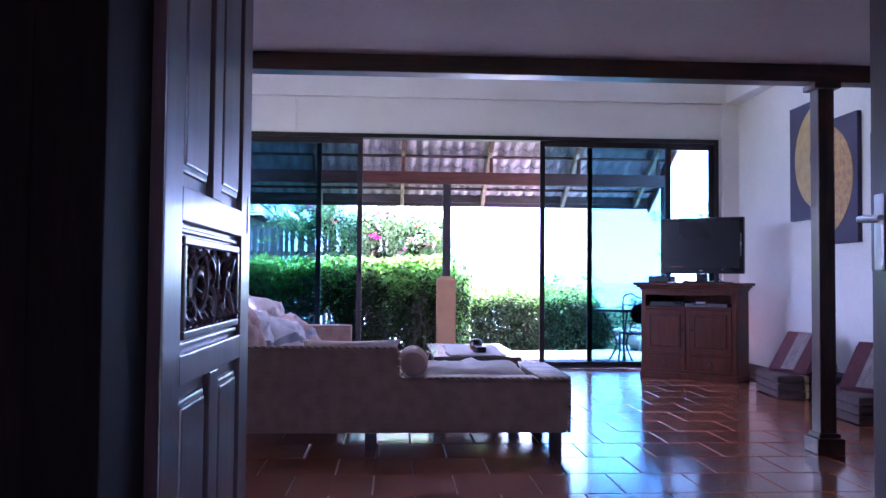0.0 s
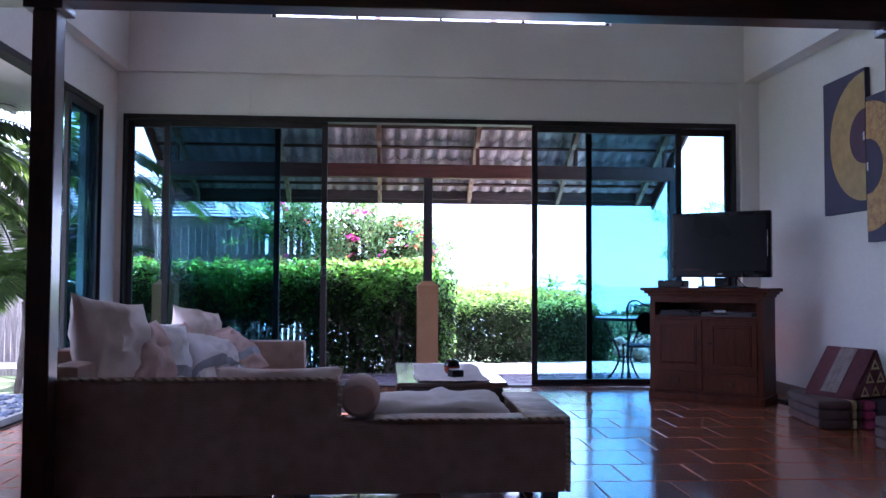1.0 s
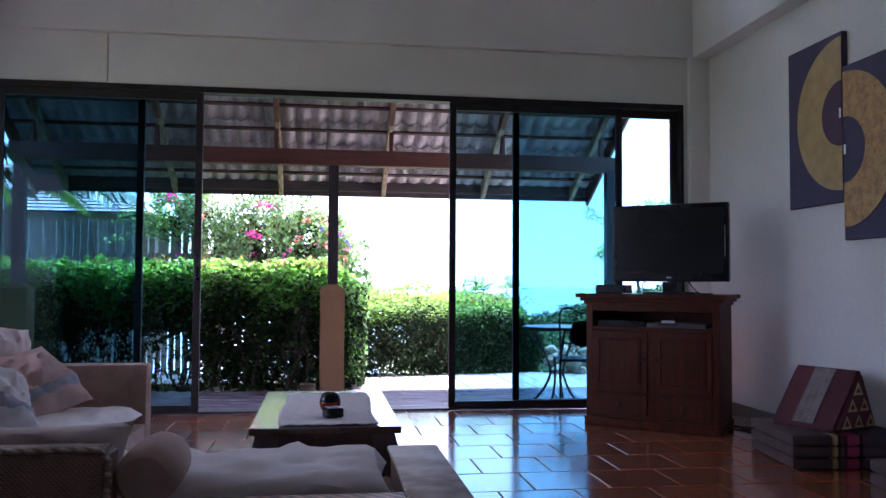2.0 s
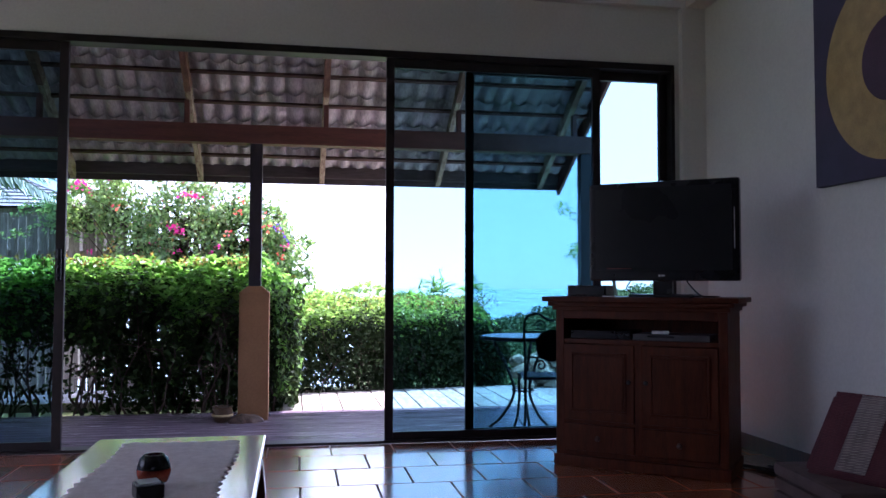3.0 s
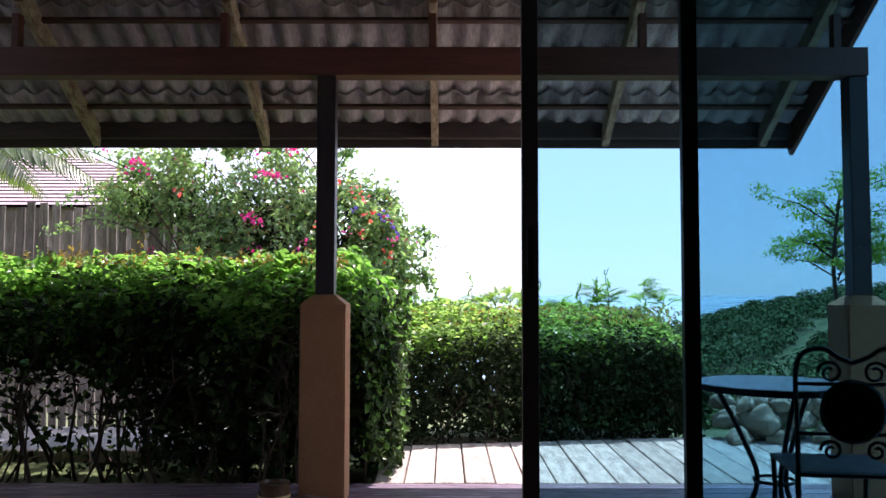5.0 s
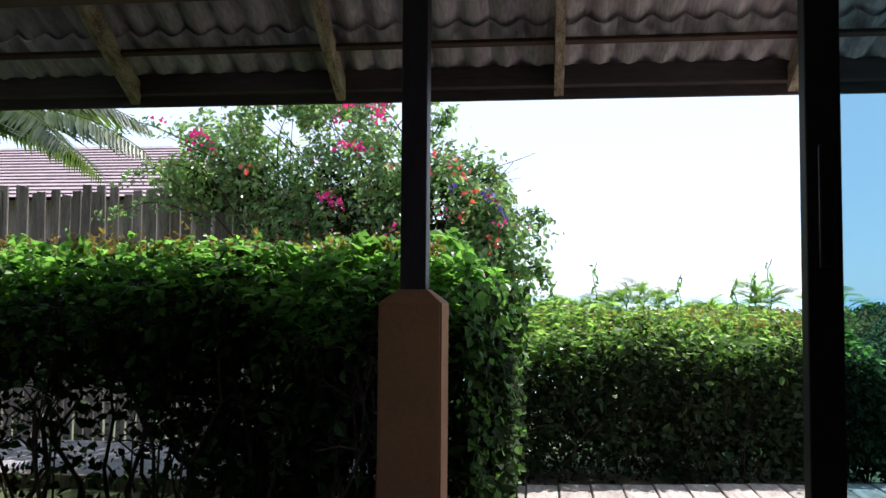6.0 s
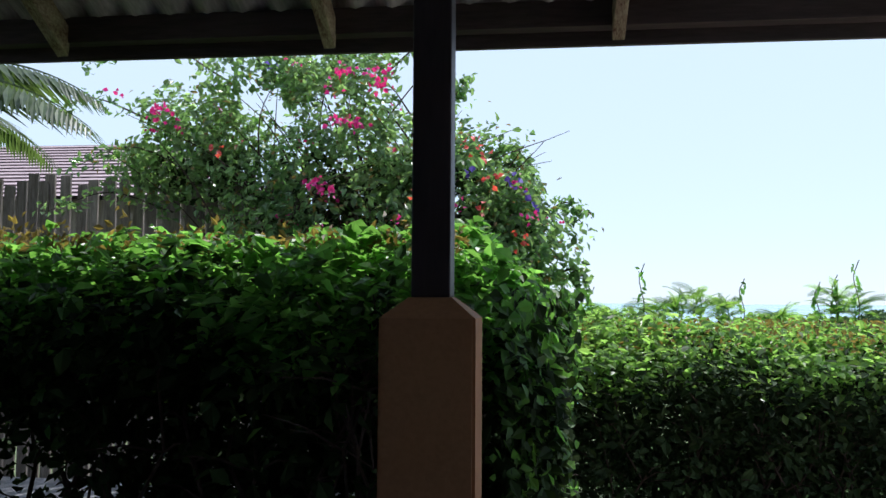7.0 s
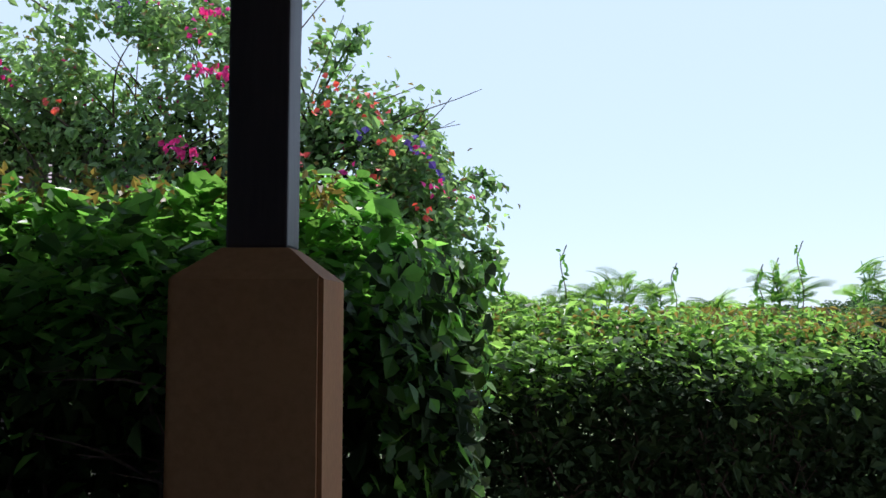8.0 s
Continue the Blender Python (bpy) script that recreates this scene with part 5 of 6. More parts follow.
s = np.array([tuple(p) for p in arching])
leaf_mesh("arching_leaves", s, np.random.default_rng(3).normal(size=s.shape) + [0, -0.3, 0.6], np.random.default_rng(3).uniform(0.035, 0.07, len(s)), LEAF_BOUG, vine, 0.6, 0.15, 24, 0.8)["kind"] = "stuff"


def blossoms(name, spots, per, spread, size, mat, seed, label):
    r = np.random.default_rng(seed)
    pts = np.concatenate([np.array(c) + r.normal(size=(per, 3)) * spread for c in spots])
    ob = leaf_mesh(name, pts, r.normal(size=pts.shape) + [0, -0.9, 0.4], r.uniform(0.7, 1.2, len(pts)) * size, mat, vine, 0.9, 0.2, seed, 0)
    ob["label"], ob["kind"] = label, "stuff"


s, f = in_balls(1500, 53, 0.04, -0.2)
leaf_mesh("young_leaves", s + [0, -0.03, 0.02], f, np.random.default_rng(5).uniform(0.025, 0.05, len(s)), LEAF_NEW, vine, 0.55, 0.16, 26)["kind"] = "stuff"
blossoms("magenta_bloom", [(-0.155, 13.06, 1.98), (-0.06, 13.05, 1.96), (-0.27, 13.0, 1.62), (-0.20, 13.0, 1.57), (0.02, 13.15, 2.28), (0.05, 13.15, 2.20), (-1.30, 13.2, 2.10), (-0.15, 13.1, 2.27)], 20, (0.035, 0.03, 0.018), 0.034, MAGENTA, 61, "papery magenta flower clusters")
s, f = in_balls(60, 71, 0.05, -0.1)
s[:, 1] -= 0.25
blossoms("scattered_bloom", s[:48], 6, (0.03, 0.03, 0.025), 0.030, MAGENTA, 62, "small magenta flowers")
blossoms("coral_bloom", [(0.56, 13.1, 1.84), (0.64, 13.1, 1.78), (0.72, 13.0, 1.62), (0.66, 13.05, 1.45), (0.40, 13.05, 1.78), (0.52, 13.0, 1.25), (0.30, 13.05, 1.55), (0.88, 13.0, 1.30), (0.42, 13.1, 1.92), (-0.9, 13.1, 1.85), (-0.5, 13.05, 2.45)], 6, (0.03, 0.03, 0.03), 0.036, CORAL, 63, "coral orange flowers")
blossoms("violet_bloom", [(0.82, 13.05, 1.64), (0.85, 13.0, 1.6), (0.95, 13.0, 1.48), (0.6, 13.0, 1.65), (-0.6, 13.1, 2.3), (0.88, 13.05, 1.56)], 3, (0.02, 0.02, 0.02), 0.04, VIOLET, 64, "small violet-blue flowers")

# ---- timber fences ----
fence = thing("picket_fence", pose(0, 0, 0), "tall weathered grey picket fence behind the hedge", "fence")
rr = random.Random(3)
for i in range(100):
    x = 0.92 - 0.088 * i
    h = (1.78 if x < 0.2 else 1.55) + rr.uniform(-0.05, 0.04)
    bm = bmesh.new()
    box(bm, -0.036, 0.036, -0.011, 0.011, 0, h + 0.29, 0.003)
    for v in bm.verts:
        if v.co.z > h + 0.2:
            v.co.z += v.co.x * rr.uniform(-0.3, 0.3)
    part("picket", bm, FENCE, fence).matrix_world = pose(x, 13.80 + rr.uniform(-0.012, 0.012), -0.29, rr.uniform(-0.8, 0.8), rr.uniform(-1.2, 1.2), rr.uniform(-3, 3))
for zz in (0.35, 1.30):
    part("rail", block(-7.8, 1.0, 13.82, 13.86, zz, zz + 0.08, 0.004), FENCE, fence)
side_fence = thing("picket_fence", pose(0, 0, 0), "tall weathered picket fence along the side garden", "fence")
for i in range(67):
    bm = block(-0.011, 0.011, -0.036, 0.036, 0, 1.7 + rr.uniform(-0.05, 0.05), 0.003)
    part("picket", bm, FENCE, side_fence).matrix_world = pose(-6.4, 7.9 + 0.088 * i, -0.29, rr.uniform(-1, 1), rr.uniform(-0.8, 0.8), rr.uniform(-3, 3))
for zz in (0.3, 1.0):
    part("rail", block(-6.46, -6.415, 7.8, 13.8, zz, zz + 0.08, 0.004), FENCE, side_fence)


# ---- palms ----
def palm(x, y, z, crown, label, specs, seed, trunk_r=0.09):
    ob = thing("palm_tree", pose(x, y, z), label, "palm", "garden palms")
    h = crown - z
    line = smooth_line([(0, 0, 0), (0.05, 0.02, h * 0.4), (0.0, 0.0, h)], 8)
    part("trunk", rod(line, [trunk_r * (1.15 - 0.35 * i / (len(line) - 1)) * (1.06 if i % 2 else 0.96) for i in range(len(line))], 12), TWIG, ob, "ringed palm trunk", True)
    rr2 = random.Random(seed)
    for az, el, length, droop in specs:
        stem, leaves = bmesh.new(), []
        p, d = Vector((0, 0, h)), Vector((math.cos(radians(az)) * math.cos(radians(el)), math.sin(radians(az)) * math.cos(radians(el)), math.sin(radians(el))))
        pts = [p.copy()]
        steps = 52
        for k in range(steps):
            d = (d + Vector((0, 0, -droop / steps))).normalized()
            p = p + d * length / steps
            pts.append(p.copy())
            if k > 5:
                sidev = d.cross(Vector((0, 0, 1))).normalized()
                w = 0.50 * math.sin(math.pi * (0.15 + 0.83 * k / steps)) ** 0.6 * length / 2
                for sgn in (-1, 1):
                    tip = p + (sidev * sgn * 0.75 + d * 0.6 + Vector((0, 0, -0.45 + rr2.uniform(-0.15, 0.1)))).normalized() * w * rr2.uniform(0.85, 1.1)
                    leaves.append((p.copy(), tip, d))
        rod(pts, [0.014 * (1 - 0.85 * k / steps) for k in range(steps + 1)], 5, stem)
        fr = part("frond", stem, PALM_LEAF, ob, "arching feathery palm frond")
        blades(leaves, 0.062, "foliage", PALM_LEAF, fr)
    return ob


palm(-3.05, 12.72, GROUND_Z, 2.05, "young palm with drooping green fronds behind the hedge",
     ((-4, 26, 1.75, 1.15), (-22, 30, 1.6, 1.4), (12, 40, 1.6, 1.4), (65, 35, 1.5, 1.5), (100, 50, 1.6, 1.5), (150, 30, 1.8, 1.4), (200, 45, 1.7, 1.5), (0, 65, 1.4, 1.2)), 5)
palm(-3.62, 10.35, GROUND_Z, 2.15, "palm with long drooping fronds in the side garden",
     ((0, 45, 1.9, 2.0), (45, 40, 1.8, 2.0), (-50, 45, 1.9, 2.0), (90, 55, 1.8, 1.8), (-90, 40, 2.0, 2.0), (140, 40, 1.8, 1.8), (200, 45, 1.8, 1.8), (-20, 65, 1.8, 1.9), (-120, 60, 1.9, 2.0), (20, 30, 1.7, 1.5), (-25, 25, 1.6, 1.6), (65, 20, 1.6, 1.4), (-70, 20, 1.7, 1.6)), 6)
palm(-3.75, 8.15, GROUND_Z, 1.95, "bushy palm with yellowing fronds in the side garden",
     ((0, 50, 1.7, 2.1), (40, 40, 1.7, 2.0), (-40, 45, 1.7, 2.0), (80, 55, 1.6, 1.8), (-80, 40, 1.7, 2.0), (20, 70, 1.8, 1.8), (-110, 60, 1.7, 2.0), (10, 25, 1.5, 1.8), (60, 20, 1.6, 1.8), (-30, 15, 1.5, 1.7), (-60, 65, 1.7, 2.0), (50, 65, 1.7, 2.0), (120, 40, 1.6, 1.8), (-15, 35, 1.5, 1.9), (30, 5, 1.3, 1.2), (-55, 30, 1.6, 1.8), (-95, 15, 1.6, 1.4), (75, 38, 1.7, 1.9), (5, 0, 1.2, 0.9), (-75, 55, 1.8, 2.1), (-130, 30, 1.7, 1.6)), 7)

palm(-3.30, 9.60, GROUND_Z, 0.75, "low bushy palm with many bright fronds beside the veranda",
     ((-100, 70, 1.5, 1.3), (-60, 60, 1.5, 1.6), (-20, 65, 1.4, 1.5), (20, 60, 1.4, 1.6), (60, 70, 1.6, 1.3), (100, 60, 1.5, 1.6), (150, 62, 1.5, 1.5), (190, 70, 1.6, 1.3), (-140, 60, 1.5, 1.6), (-80, 45, 1.4, 1.8), (-40, 42, 1.3, 1.8), (10, 40, 1.2, 1.8), (80, 45, 1.4, 1.8), (130, 40, 1.3, 1.8), (-120, 38, 1.3, 1.7), (0, 82, 1.7, 0.9)), 8, 0.06)

# ---- side garden ----
tagged(link("pavement", block(-4.1, -2.40, 3.0, 8.85, -0.30, -0.06, 0.01), surface("pale_paving", (0.46, 0.42, 0.37), (0.62, 0.57, 0.51), 0.25, 0.85, 0.4)), "pale paved strip beside the house", "pavement", kind="structure")
pebbles = bmesh.new()
rr = random.Random(9)
for _ in range(420):
    r = rr.uniform(0.012, 0.028)
    bmesh.ops.create_icosphere(pebbles, subdivisions=1, radius=r, matrix=pose(rr.uniform(-3.25, -2.55), rr.uniform(6.6, 8.7), -0.052, rr.uniform(-20, 20), 0, rr.uniform(0, 360)) @ Matrix.Diagonal((1.2, 1, 0.55, 1)))
tagged(link("pebbles", pebbles, surface("blue_grey_pebble", (0.10, 0.12, 0.18), (0.26, 0.29, 0.38), 0.05, 0.5, 0.2, island=0.4)), "blue-grey pebbles strewn on the paving", "pebbles", kind="stuff")

# ---- garden table, chair, stones, pot and slippers ----
gt = thing("garden_table", pose(2.75, 9.72, DECK_Z), "round table with a pale stone top on curved iron legs", "table")
part("tabletop", lathe([(0.02, 0.685), (0.30, 0.685), (0.315, 0.69), (0.32, 0.70), (0.315, 0.712), (0.02, 0.714)], 40), surface("pale_stone_top", (0.30, 0.32, 0.34), (0.46, 0.48, 0.50), 0.1, 0.3, 0.1), gt, "pale grey stone top", True)
part("rim", lathe([(0.318, 0.682), (0.325, 0.686), (0.325, 0.708), (0.3205, 0.711)], 40), IRON, gt, smooth=True)
for k in range(3):
    a = 2 * math.pi * k / 3 + 0.5
    c, sn = math.cos(a), math.sin(a)
    part("leg", rod(smooth_line([(0.24 * c, 0.24 * sn, 0.685), (0.12 * c, 0.12 * sn, 0.45), (0.07 * c, 0.07 * sn, 0.28), (0.16 * c, 0.16 * sn, 0.10), (0.27 * c, 0.27 * sn, 0.0)]), 0.011, 6), IRON, gt, smooth=True)
part("ring", rod([(0.085 * math.cos(k / 12 * 2 * math.pi), 0.085 * math.sin(k / 12 * 2 * math.pi), 0.30) for k in range(13)], 0.007, 5), IRON, gt)


def iron_chair(m, label):
    """A wrought iron chair: seat 0.45 high, a round back pad with scrolls over and under it; faces +y."""
    ch = thing("garden_chair", m, label, "chair", "garden chairs")
    part("seat", lathe([(0.02, 0.440), (0.20, 0.440), (0.215, 0.446), (0.215, 0.456), (0.20, 0.462), (0.02, 0.462)], 4, m=pose(0, 0, 0, 0, 0, 45) @ Matrix.Diagonal((1.22, 1.22, 1, 1))), IRON, ch, "black slatted seat")
    for sx in (-1, 1):
        part("front_leg", rod(smooth_line([(sx * 0.175, 0.175, 0.445), (sx * 0.17, 0.18, 0.28), (sx * 0.19, 0.21, 0.10), (sx * 0.235, 0.27, 0.006), (sx * 0.25, 0.285, 0.012)]), 0.010, 6), IRON, ch, smooth=True)
        part("rear_leg", rod(smooth_line([(sx * 0.175, -0.175, 0.445), (sx * 0.175, -0.18, 0.26), (sx * 0.19, -0.23, 0.09), (sx * 0.21, -0.30, 0.006)]), 0.010, 6), IRON, ch, smooth=True)
        part("back_upright", rod(smooth_line([(sx * 0.175, -0.178, 0.445), (sx * 0.18, -0.20, 0.62), (sx * 0.19, -0.225, 0.80), (sx * 0.17, -0.235, 0.88), (sx * 0.10, -0.235, 0.90), (sx * 0.05, -0.235, 0.87), (0, -0.235, 0.85)]), 0.009, 6), IRON, ch, smooth=True)
        for cz, r in ((0.815, 0.042), (0.545, 0.038)):
            pts = [(sx * (0.075 + (r - 0.028 * k / 18) * math.cos(k / 18 * 8.5)), -0.225, cz + (r - 0.028 * k / 18) * math.sin(k / 18 * 8.5)) for k in range(19)]
            part("scroll", rod(pts, 0.006, 5), IRON, ch)
    part("back_pad", lathe([(0.01, -0.012), (0.10, -0.012), (0.112, 0.0), (0.10, 0.012), (0.01, 0.012)], 28, m=pose(0, -0.222, 0.68, 90)), IRON, ch, "solid round back disc", True)
    part("cross_bar", rod([(-0.18, -0.205, 0.60), (0.18, -0.205, 0.60)], 0.007, 5), IRON, ch)
    part("cross_bar", rod([(-0.185, -0.215, 0.775), (0.185, -0.215, 0.775)], 0.007, 5), IRON, ch)
    part("stretcher", rod([(-0.185, 0.20, 0.13), (-0.185, -0.22, 0.13)], 0.006, 5), IRON, ch)
    part("stretcher", rod([(0.185, 0.20, 0.13), (0.185, -0.22, 0.13)], 0.006, 5), IRON, ch)
    return ch


iron_chair(pose(2.80, 9.28, DECK_Z, 0, 0, -8), "black wrought iron garden chair with scrolls at a round table")
rr = random.Random(12)
for k in range(28):
    bm = bmesh.new()
    bmesh.ops.create_icosphere(bm, subdivisions=3, radius=1)
    off = Vector((k * 7.3, 0, 0))
    for v in bm.verts:
        v.co *= 1 + 0.45 * noise.noise(v.co * 1.2 + off) + 0.16 * noise.noise(v.co * 3 + off) + 0.04 * noise.noise(v.co * 8 + off)
    r = rr.uniform(0.06, 0.11)
    row = k // 10
    x, y, zz = 3.5 + 0.10 * (k % 10) + rr.uniform(-0.04, 0.04), 12.32 + 0.11 * (k % 3) + 0.1 * row, -0.09 + 0.11 * row
    tagged(link("boulder", bm, STONE, True), "pale weathered garden boulder in a heap by the terrace", "rock", "boulders by the terrace").matrix_world = pose(x, y, zz, rr.uniform(0, 360), 0, rr.uniform(0, 360)) @ Matrix.Diagonal((r * 1.25, r, r * 0.8, 1))
pot = thing("flower_pot", pose(0.475, 10.44, DECK_Z), "small glazed brown pot standing by the pillar", "pot")
part("vessel", lathe([(0.05, 0), (0.072, 0.02), (0.082, 0.07), (0.075, 0.11), (0.082, 0.125), (0.072, 0.125), (0.066, 0.11), (0.01, 0.10)], 24), surface("brown_glaze", (0.055, 0.030, 0.016), (0.13, 0.072, 0.034), 0.06, 0.3, 0.2), pot, smooth=True)
part("soil", lathe([(0.01, 0.100), (0.064, 0.101), (0.062, 0.106), (0.01, 0.112)], 18), SOIL, pot)
part("collar", lathe([(0.0825, 0.05), (0.085, 0.058), (0.0825, 0.066)], 24), STRAW, pot, "pale glazed ring", True)
shell = bmesh.new()
bmesh.ops.create_uvsphere(shell, u_segments=24, v_segments=12, radius=1)
for v in shell.verts:
    v.co.z = max(v.co.z, -0.05) * (1 + 0.25 * noise.noise(v.co * 2.5))
    v.co *= 1 + 0.1 * math.sin(9 * math.atan2(v.co.y, v.co.x)) * (1 - abs(v.co.z))
tagged(link("sea_shell", shell, surface("mottled_shell", (0.06, 0.034, 0.026), (0.22, 0.14, 0.105), 0.04, 0.45, 0.4), True), "large mottled brown seashell at the foot of the pillar", "shell").matrix_world = pose(0.66, 10.40, DECK_Z + 0.004, 0, 0, 10) @ Matrix.Diagonal((0.14, 0.075, 0.06, 1))

# ---- tree by the terrace, far scrub and neighbouring house ----
tree = thing("feathery_tree", pose(6.15, 16.3, -0.95), "small tree with airy bright green foliage beyond the terrace", "tree")
part("trunk", rod(smooth_line([(0, 0, 0), (0.10, 0.05, 1.1), (-0.05, 0.0, 2.2), (0.05, 0, 3.2)]), [0.05 - 0.002 * i for i in range(19)], 8), TWIG, tree, "slender grey trunk", True)
rr = random.Random(31)
limbs, spots = bmesh.new(), []
for k in range(30):
    a, zz = rr.uniform(0, 2 * math.pi), rr.uniform(2.3, 3.3)
    start = Vector((0, 0, zz - 0.25))
    reach = rr.uniform(0.45, 0.95)
    end = start + Vector((math.cos(a), math.sin(a) * 0.7, rr.uniform(0.0, 0.6))) * reach
    rod([start, (start + end) / 2 + Vector((0, 0, 0.08)), end], [0.012, 0.008, 0.003], 5, limbs)
    for j in range(5):                     # airy sprays of small leaves towards the ends
        q = start.lerp(end, rr.uniform(0.5, 1.05)) + Vector((rr.uniform(-0.12, 0.12), rr.uniform(-0.12, 0.12), rr.uniform(-0.05, 0.12)))
        spots += [q + Vector((rr.gauss(0, 0.075), rr.gauss(0, 0.075), rr.gauss(0, 0.03))) for _ in range(50)]
part("limb", limbs, TWIG, tree, "thin forking limbs")["kind"] = "stuff"
s = np.array([tuple(p) for p in spots])
leaf_mesh("crown", s, np.random.default_rng(8).normal(size=s.shape) * 0.6 + [0, -0.2, 0.9], np.random.default_rng(8).uniform(0.03, 0.055, len(s)), FERN, tree, 0.55, 0.12, 33, 0.3)["kind"] = "stuff"


def far_scrub():
    """Bushes on the slope and the far hill, too many to count."""
    r = np.random.default_rng(41)
    spots, face, size = [], [], []
    for _ in range(1500):
        if r.random() < 0.45:
            x, y, rad = r.uniform(2.5, 26), r.uniform(16, 45), r.uniform(0.4, 1.1)
        else:
            x, y, rad = r.uniform(25, 150), r.uniform(70, 200), r.uniform(1.5, 3.0)
        zc = terrain(x, y) + rad * 0.35
        n = 300 if y < 50 else 130
        d = r.normal(size=(n, 3))
        d /= np.linalg.norm(d, axis=1, keepdims=True)
        d[:, 2] = np.abs(d[:, 2])
        spots.append(np.array([x, y, zc]) + d * rad * r.uniform(0.75, 1.1, (n, 1)) * [1, 1, 0.8])
        face.append(d + r.normal(size=(n, 3)) * 0.4 + [0, 0, 0.3])
        size.append(np.full(n, rad * (0.10 if y < 50 else 0.24)))
    ob = leaf_mesh("scrub", np.concatenate(spots), np.concatenate(face), np.concatenate(size), FAR_LEAF, None, 0.9, 0.2, 43)
    return tagged(ob, "green scrub and trees covering the slope and the far headland", "scrub", kind="stuff")


far_scrub()

house = thing("neighbour_house", pose(-8.6, 22.5, -1.0), "neighbouring house with a purple-brown shingled hip roof", "house")
part("wall", block(-5.2, 5.2, -2.6, 2.6, 0, 3.4, 0.02), FENCE, house, "shaded brown timber wall")
SHINGLE = surface("purple_brown_shingle", (0.25, 0.19, 0.205), (0.38, 0.30, 0.315), 0.3, 0.8, 0.4, island=0.2, depth=0.01)
hip = bmesh.new()
rows_n, last = 16, None
for k in range(rows_n):
    a, b = k / rows_n, (k + 1) / rows_n
    for t0, t1, lift in ((a, b, 0.05),):
        ring = []
        for t, zz in ((t0, lift), (t1 + 0.01, 0.0)):
            hx, hy = 6.0 - 3.2 * t, 3.2 * (1 - t) + 0.02
            ring.append([hip.verts.new((sx * hx, sy * hy, 3.35 + 1.35 * t + zz * 0.6)) for sx, sy in ((-1, -1), (1, -1), (1, 1), (-1, 1))])
        for i in range(4):
            j = (i + 1) % 4
            hip.faces.new((ring[0][i], ring[0][j], ring[1][j], ring[1][i]))
            if last:
                hip.faces.new((last[i], last[j], ring[0][j], ring[0][i]))
        last = ring[1]
part("roof", hip, SHINGLE, house, "purple-brown shingled hip roof")
part("window", block(-1.0, 0.4, -2.64, -2.605, 1.2, 2.5, 0.01), FRAME, house, "dark window")

# ---- pieces of floors, decks and roof ----
def shared(name, bm, mat, smooth=False):
    me = bpy.data.meshes.new(name)
    bm.normal_update()
    bm.to_mesh(me)
    bm.free()
    me.materials.append(mat)
    if smooth:
        me.shade_smooth()
    return me


def piece(name, me, parent, m):
    ob = new(name, me)
    ob.parent = parent
    ob.matrix_world = m
    return ob


def chamfered(w, d, h, c):
    """A slab w by d, its top at 0, with a chamfered upper rim: 12 quads at most."""
    bm = bmesh.new()
    rings = []
    for inset, z in ((0, -h), (0, -c), (c, 0)):
        rings.append([bm.verts.new((sx * (w / 2 - inset), sy * (d / 2 - inset), z)) for sx, sy in ((-1, -1), (1, -1), (1, 1), (-1, 1))])
    for a, b in zip(rings, rings[1:]):
        for i in range(4):
            bm.faces.new((a[i], a[(i + 1) % 4], b[(i + 1) % 4], b[i]))
    bm.faces.new(rings[-1])
    return bm


random.seed(5)
floor = tagged(link("floor", block(-2.19, 3.74, -1.6, 8.73, -0.2, -0.005), GROUT), "glossy terracotta tiled floor laid in running bond", "floor", kind="structure")
TILE = 0.37
tile_mesh = shared("floor_tile", chamfered(TILE - 0.009, TILE - 0.009, 0.012, 0.0018), TERRACOTTA)
rest = bmesh.new()
for row in range(-1, 29):
    y = 8.43 - 0.185 - TILE * (row - 1)
    for col in range(-12, 10):
        x = 1.068 + 0.185 + TILE * col + (0.5 * TILE if row % 2 == 0 else 0)
        x0, x1, y0, y1 = max(x - TILE / 2, -2.185), min(x + TILE / 2, 3.735), max(y - TILE / 2, -1.6), min(y + TILE / 2, 8.725)
        if x1 - x0 < 0.03 or y1 - y0 < 0.03:
            continue
        tilt = (random.uniform(-0.12, 0.12), random.uniform(-0.12, 0.12))
        if x1 - x0 > TILE - 0.001 and y1 - y0 > TILE - 0.001 and -0.9 < x and 4.0 < y:
            piece("floor_tile", tile_mesh, floor, pose(x, y, random.uniform(-0.0006, 0.0006), *tilt))
        else:
            box(rest, x0 + 0.0045, x1 - 0.0045, y0 + 0.0045, y1 - 0.0045, -0.012, random.uniform(-0.0006, 0.0006))
far_tiles = part("floor_tile", rest, TERRACOTTA, floor)
far_tiles["kind"] = "stuff"

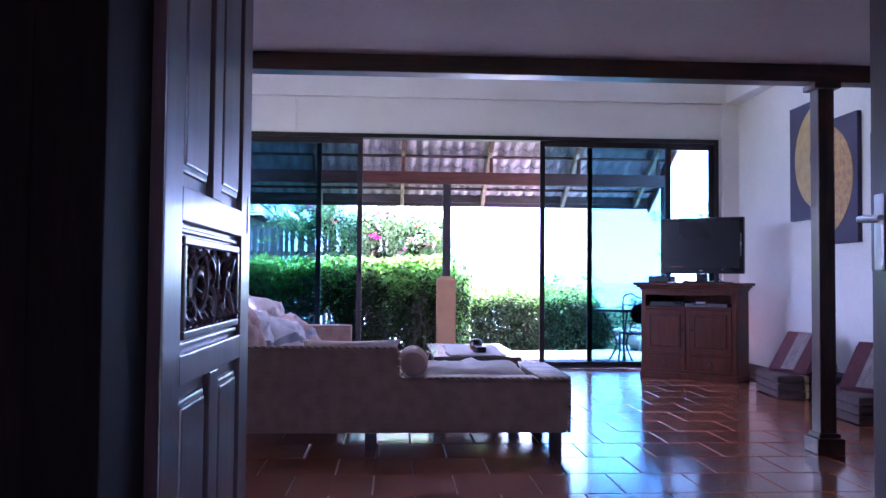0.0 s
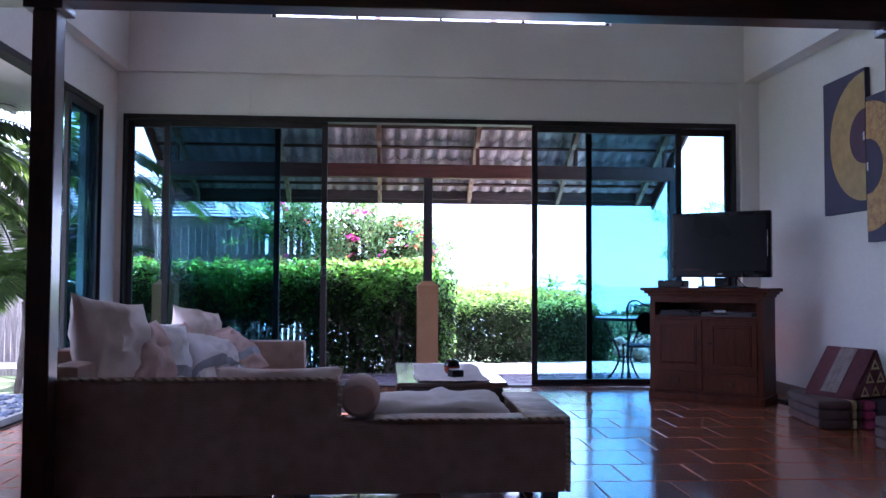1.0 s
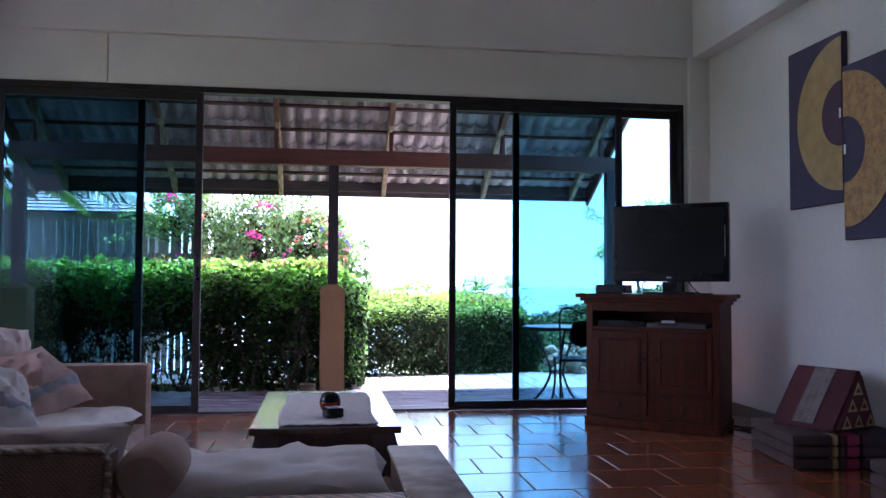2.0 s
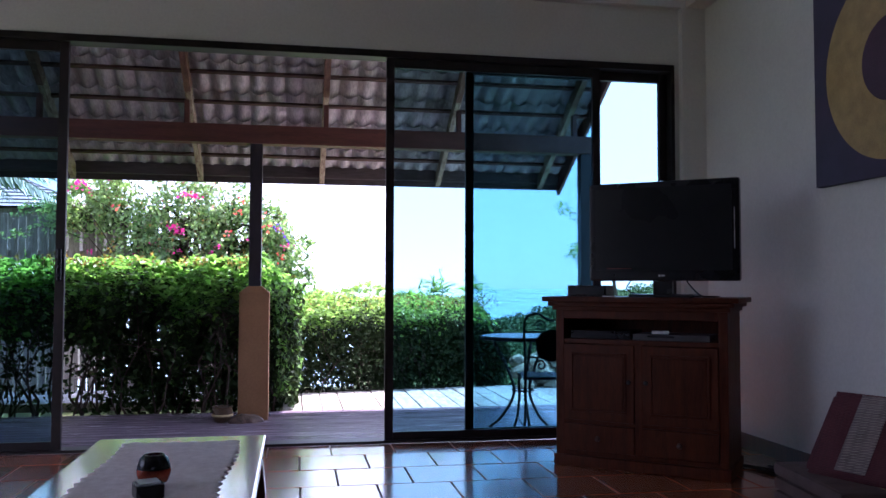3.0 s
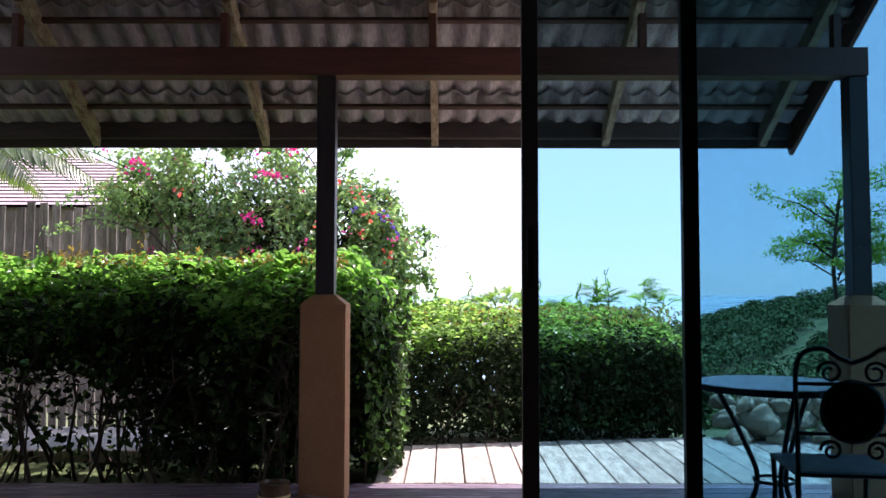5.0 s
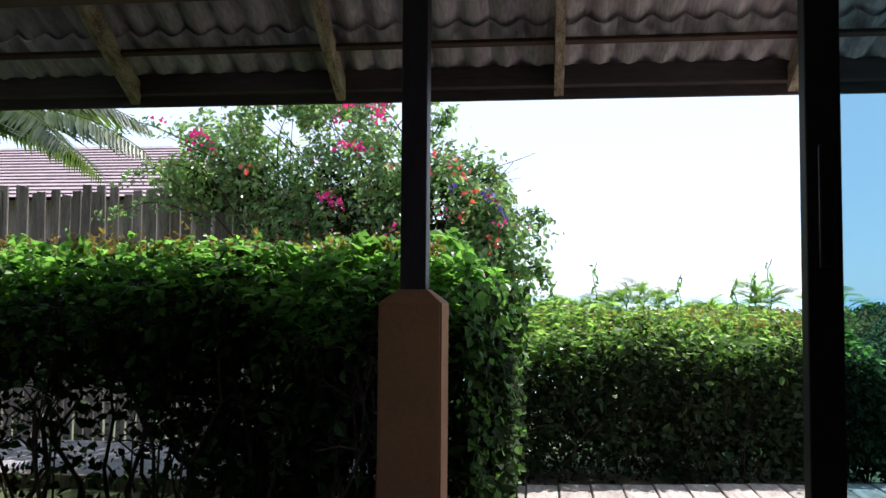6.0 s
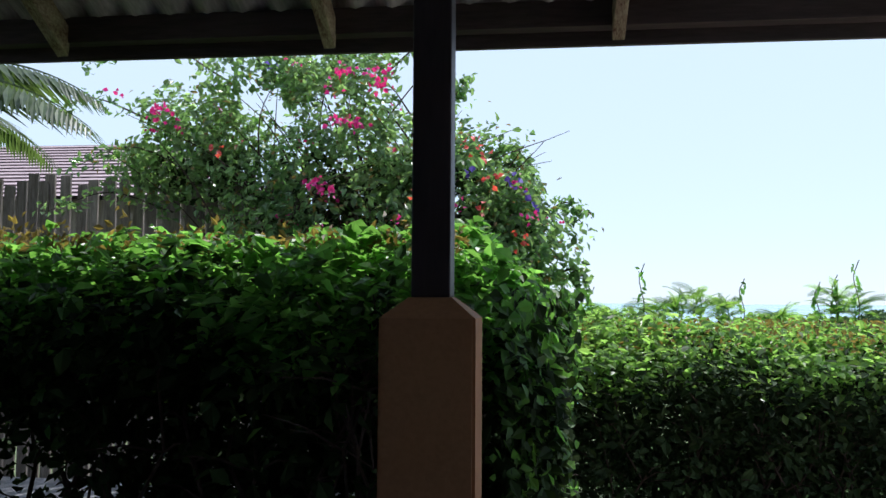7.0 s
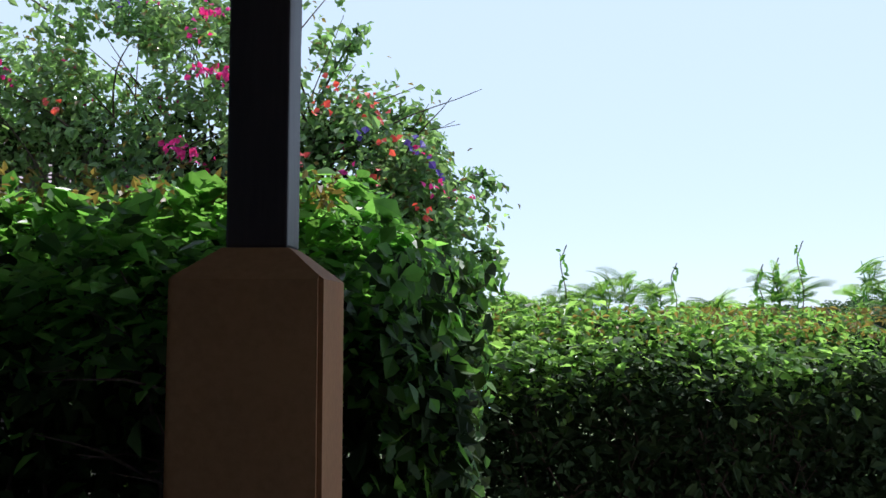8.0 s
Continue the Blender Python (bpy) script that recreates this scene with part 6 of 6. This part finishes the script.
deck = tagged(link("deck", block(-2.75, 4.6, 8.96, 10.95, -0.30, DECK_Z - 0.03), SOIL), "stained timber veranda deck of narrow boards", "deck", kind="structure")
board = shared("deck_board", chamfered(7.35, 0.104, 0.026, 0.004), DECK)
for i in range(18):
    piece("deck_board", board, deck, pose(0.925 + random.uniform(-0.01, 0.01), 9.01 + 0.112 * i, DECK_Z + random.uniform(-0.001, 0.001), random.uniform(-0.3, 0.3)))
terrace = tagged(link("terrace", block(0.92, 5.6, 11.03, 12.75, -0.30, DECK_Z - 0.045), SOIL), "sun-bleached terrace of wide pale boards", "deck", kind="structure")
for i in range(26):
    x = 1.02 + 0.178 * i
    end = 12.18 + 0.17 * (x - 1.0) + random.uniform(-0.02, 0.02)
    part("terrace_board", chamfered(0.168, end - 11.02, 0.035, 0.005), DECK_PALE, terrace).matrix_world = pose(x, (end + 11.02) / 2, DECK_Z - 0.008 + random.uniform(-0.003, 0.003), 0, random.uniform(-0.5, 0.5))


def roof_tile():
    """Two waves wide, with a rolled lower edge: 0.32 m by 0.42 m."""
    bm = bmesh.new()
    n, w, d, t = 16, 0.320, 0.42, 0.012
    rows = []
    for y, drop in ((0.0, -0.032), (0.03, 0.0), (d, 0.0)):
        top, low = [], []
        for i in range(n + 1):
            u = i / n
            z = 0.030 * math.cos(4 * math.pi * u)
            z = z if z > 0 else z * 0.6
            top.append(bm.verts.new((w * (u - 0.5), y, z + t)))
            low.append(bm.verts.new((w * (u - 0.5), y, z + drop)))
        rows.append((top, low))
    for (ta, la), (tb, lb) in zip(rows, rows[1:]):
        for i in range(n):
            bm.faces.new((ta[i], ta[i + 1], tb[i + 1], tb[i]))
            bm.faces.new((lb[i], lb[i + 1], la[i + 1], la[i]))
    for i in range(n):
        bm.faces.new((rows[0][1][i], rows[0][1][i + 1], rows[0][0][i + 1], rows[0][0][i]))
        bm.faces.new((rows[2][0][i], rows[2][0][i + 1], rows[2][1][i + 1], rows[2][1][i]))
    return bm


roof_tile_mesh = shared("roof_tile", roof_tile(), ROOF_TILE, True)
for r in range(8):
    y = EAVE_Y + 0.04 - 0.312 * r
    for c in range(20):
        x = ROOF_X0 + 0.13 + 0.3075 * c
        piece("roof_tile", roof_tile_mesh, roof, on_slope(x, y, 0.046 + random.uniform(-0.004, 0.004)) @ pose(0, 0, 0, -6.5 + random.uniform(-0.3, 0.3), 0, random.uniform(-0.4, 0.4)))
